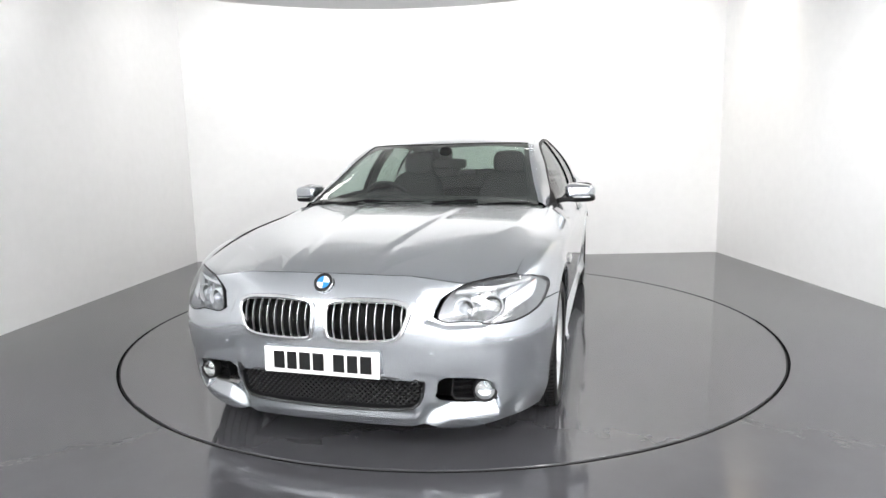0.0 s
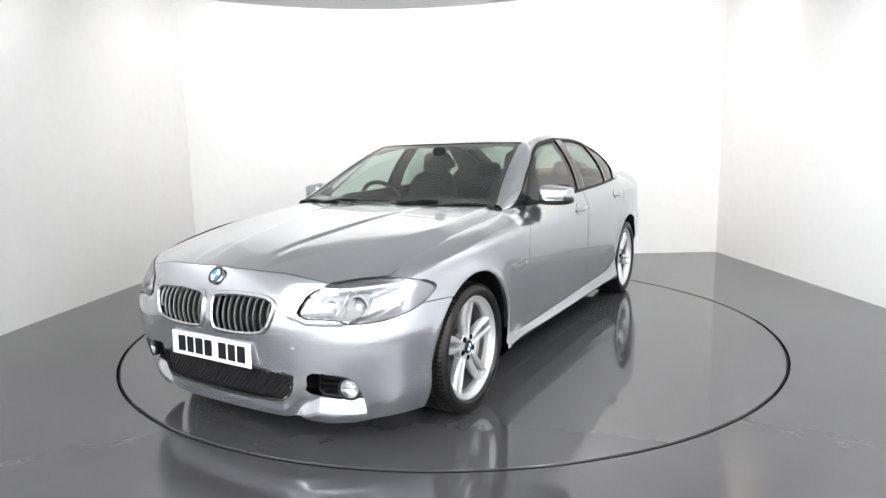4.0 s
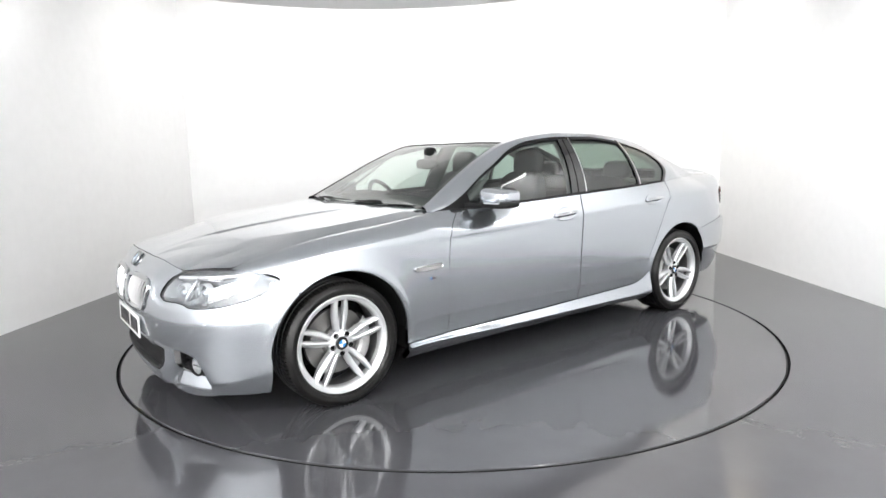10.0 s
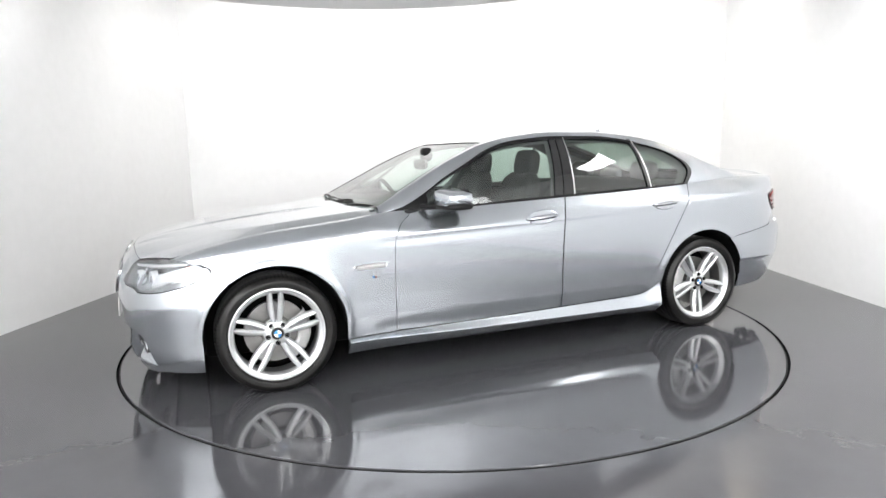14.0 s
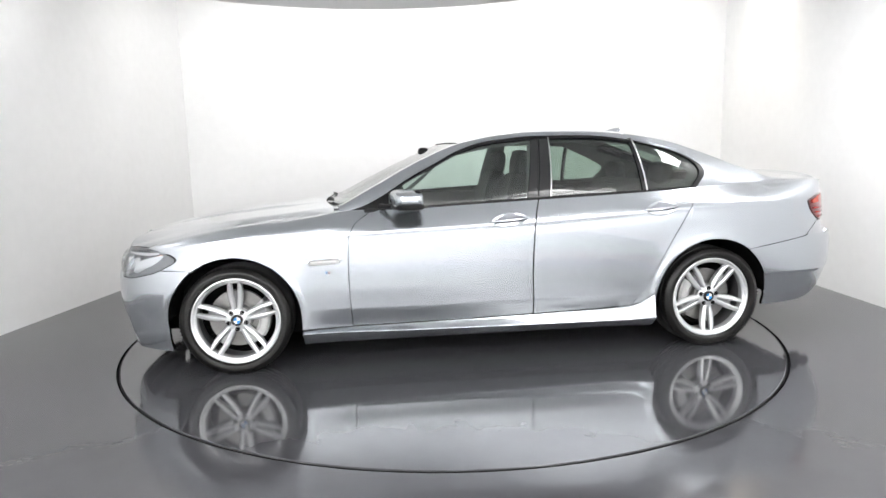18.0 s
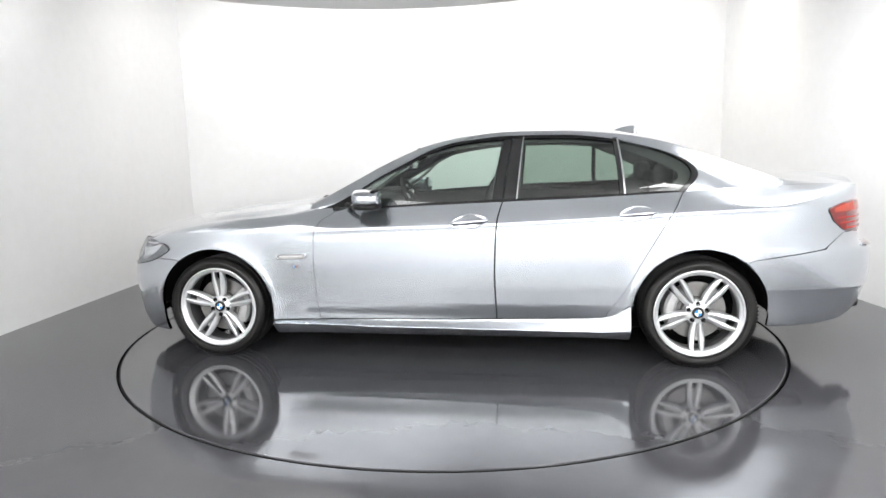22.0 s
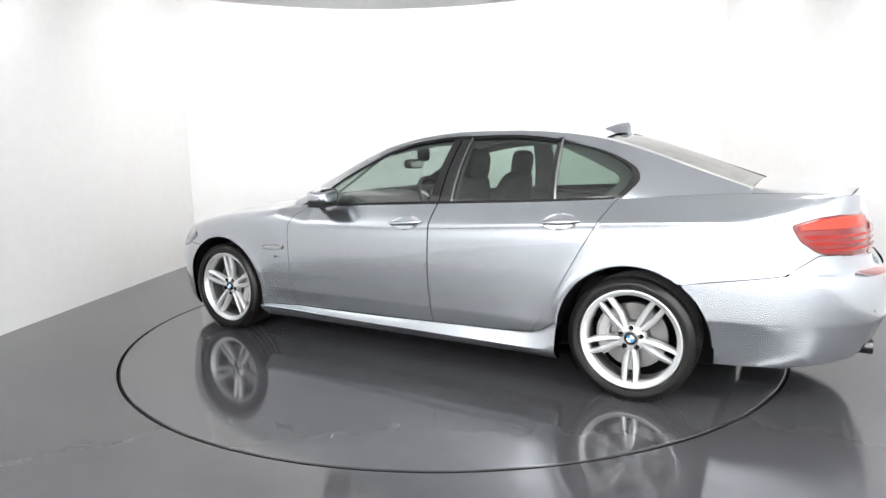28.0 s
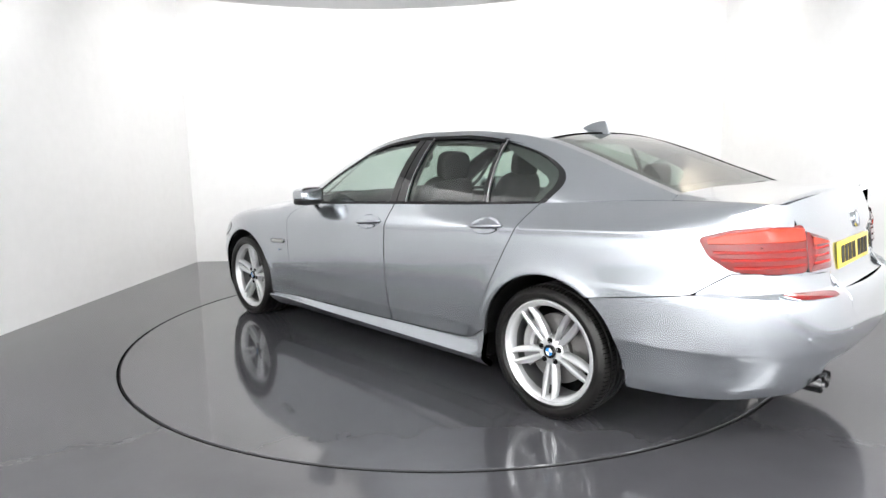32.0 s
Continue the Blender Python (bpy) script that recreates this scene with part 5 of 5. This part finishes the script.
def wipers():
    bm = bmesh.new()
    y = np.linspace(-1, 1, 41)
    rows = []
    for dx, dz in ((.02, -.012), (.0, .0), (-.05, -.012)):
        x = .99 - .145 * np.abs(y) ** 2.2 + dx
        rows.append(np.stack([x, y * .72, .958 - .030 * np.abs(y) ** 2.4 + dz], -1))
    sheet(bm, [[tuple(p) for p in r] for r in np.stack(rows, 1)])
    bmesh.ops.recalc_face_normals(bm, faces=bm.faces)
    part("cowl_panel", bm, BLACK, car, "black scuttle panel below the windscreen")
    for y0, y1 in ((.10, .66), (-.50, .05)):
        bm = bmesh.new()
        pts = []
        for t in np.linspace(0, 1, 12):
            yy = y0 + (y1 - y0) * t
            x = .945 - .12 * (abs(yy) / .72) ** 2.2
            pts.append((x, yy, .990 - .03 * (abs(yy) / .72) ** 2.4))
        tube(bm, pts, [.0045] * 11 + [.003], 6)
        w = part("wiper_blade", bm, BLACK, car, "black windscreen wiper")
        bm = bmesh.new()
        ym = (y0 + y1) / 2
        tube(bm, [(.965 - .12 * (abs(y0) / .72) ** 2.2, y0 - .04, .966), (.955 - .1 * (abs(ym) / .72) ** 2.2, ym - .1, .996), (.945 - .12 * (abs(ym) / .72) ** 2.2, ym, .994)], [.009, .006, .005], 8)
        part("wiper_arm", bm, BLACK, w)


wipers()


# ---- cabin ----
def cabin():
    y = np.linspace(-1, 1, 41)[:, None]
    x = .13 + (-1.28 - .13) * np.linspace(0, 1, 40)[None, :]
    panel("headlining", top(x, y * (cant_y(x) - .012)), FABRIC, both=False, gap=0, lip=0, off=-.028, label="grey headlining")
    for s in (1, -1):
        for xa, xb, va, vb in ((.12, -1.3, .86, 1.0),):
            xx = np.linspace(xa, xb, 40)[:, None]
            v = np.linspace(va, vb, 6)[None, :]
            X = glass_side(xx, v)
            X[..., 1] *= s
            panel("inner_roof_rail", X, PILLAR, both=False, gap=0, lip=0, off=-.03)
        for xa, xb in ((crv([(0, -.27), (.9, -.34)]), crv([(0, -.45), (.9, -.48)])), (crv([(0, -1.30), (.4, -1.38), (.9, -.98)]), crv([(0, -1.85), (.9, -1.75)])), (crv([(0, .78), (.9, .26)]), crv([(0, .68), (.9, .22)]))):
            v = np.linspace(0, .9, 12)[None, :]
            xx = xa(v) + (xb(v) - xa(v)) * np.linspace(0, 1, 8)[:, None]
            X = glass_side(xx, v)
            X[..., 1] *= s
            panel("inner_pillar_trim", X, PILLAR, both=False, gap=0, lip=0, off=-.035)
        bm = bmesh.new()
        box(bm, -1.15, .72, s * .80 - .03, s * .80 + .03, .70, .955, .02, 2)
        part("inner_door_trim", bm, LEATHER, car, "black inner door trim")
    bm = bmesh.new()

    def dash(q):
        return (q.x, q.y, q.z + .02 * math.cos(q.y * 2))
    superblob(bm, (0, 0, 0), (.24, .74, .14), .45, 20, Matrix.Translation((.70, 0, .84)), dash)
    part("dashboard", bm, LEATHER, car, "black dashboard")
    bm = bmesh.new()
    superblob(bm, (0, 0, 0), (.13, .19, .05), .5, 12, Matrix.Translation((.60, -.36, .97)))
    part("instrument_hood", bm, LEATHER, car)
    m = Matrix.Translation((.43, -.365, .915)) @ pose(0, 0, 0, 0, -66, 0)
    bm = bmesh.new()
    lathe(bm, [(.185 + .015 * math.cos(a), .015 * math.sin(a)) for a in np.linspace(0, math.tau, 11)], 40, "Z", m)
    w = part("steering_wheel", bm, LEATHER, car, "black leather steering wheel")
    bm = bmesh.new()
    superblob(bm, (0, 0, 0), (.075, .07, .025), .6, 10, m)
    part("wheel_boss", bm, LEATHER, w)
    for a in (0, 115, 245):
        bm = bmesh.new()
        box(bm, .05, .18, -.015, .015, -.006, .008, .004, 2, m @ pose(0, 0, 0, 0, 0, a + 180))
        part("wheel_spoke", bm, SATIN, w)
    bm = bmesh.new()
    superblob(bm, (0, 0, 0), (.016, .125, .036), .55, 12, Matrix.Translation((.335, .06, 1.205)))
    mi = part("interior_mirror", bm, BLACK, car, "black interior mirror")
    bm = bmesh.new()
    superblob(bm, (0, 0, 0), (.004, .112, .028), .5, 10, Matrix.Translation((.321, .06, 1.204)))
    part("mirror_glass", bm, CHROME, mi)
    bm = bmesh.new()
    superblob(bm, (0, 0, 0), (.04, .045, .05), .6, 10, Matrix.Translation((.275, .02, 1.272)))
    part("sensor_cover", bm, BLACK, mi)
    # front seats
    for y0 in (.37, -.37):
        bm = bmesh.new()
        superblob(bm, (0, 0, 0), (.28, .26, .10), .5, 14, Matrix.Translation((.02, y0, .52)))
        seat = part("front_seat", bm, LEATHER, car, "black leather front seat")
        bm = bmesh.new()

        def shape(q):
            k = 1 - .22 * max(0, q.z) / .36
            return (q.x + .05 * (abs(q.y) / .25) ** 2, q.y * k, q.z)
        superblob(bm, (0, 0, 0), (.075, .25, .36), .45, 18, Matrix.Translation((-.27, y0, .78)) @ pose(0, 0, 0, 0, -14, 0), shape)
        part("backrest", bm, LEATHER, seat)
        bm = bmesh.new()
        superblob(bm, (0, 0, 0), (.055, .125, .095), .6, 14, Matrix.Translation((-.355, y0, 1.195)) @ pose(0, 0, 0, 0, -8, 0))
        part("headrest", bm, LEATHER, seat)
        for dy in (-.05, .05):
            bm = bmesh.new()
            tube(bm, [(-.345, y0 + dy, 1.06), (-.355, y0 + dy, 1.13)], .006, 8)
            part("headrest_post", bm, CHROME, seat)
    bm = bmesh.new()
    superblob(bm, (0, 0, 0), (.30, .66, .10), .4, 16, Matrix.Translation((-.92, 0, .52)))
    bench = part("rear_bench", bm, LEATHER, car, "black leather rear bench")
    bm = bmesh.new()
    superblob(bm, (0, 0, 0), (.09, .66, .30), .4, 18, Matrix.Translation((-1.22, 0, .77)) @ pose(0, 0, 0, 0, -18, 0))
    part("backrest", bm, LEATHER, bench)
    for y0 in (.40, -.40, 0):
        bm = bmesh.new()
        superblob(bm, (0, 0, 0), (.05, .13 if y0 else .11, .075 if y0 else .05), .6, 12, Matrix.Translation((-1.36, y0, 1.115 if y0 else 1.08)))
        part("headrest", bm, LEATHER, bench)
    bm = bmesh.new()
    box(bm, -2.0, -1.36, -.64, .64, .99, 1.02, .01)
    part("parcel_shelf", bm, BLACK, car, "black rear parcel shelf")


cabin()


# ---- what moves ----
HEADINGS = [(0, -104.653), (4, -119.855), (8, -134.962), (12, -150.003), (16, -165.011), (20, -180.018), (24, -195.054), (28, -210.151), (32, -225.341)]


def motions():
    turn = crv(HEADINGS)
    rows_car, rows_table = [], []
    for t in range(0, 33):
        h = float(turn(t))
        c, s = math.cos(radians(h)), math.sin(radians(h))
        rows_car.append((float(t), pose(-.092 * c - .018 * s, -.092 * s + .018 * c, 0, 0, 0, h)))
        rows_table.append((float(t), pose(0, 0, 0, 0, 0, h + 104.653)))
    walk(car, rows_car)
    walk(table, rows_table)


motions()
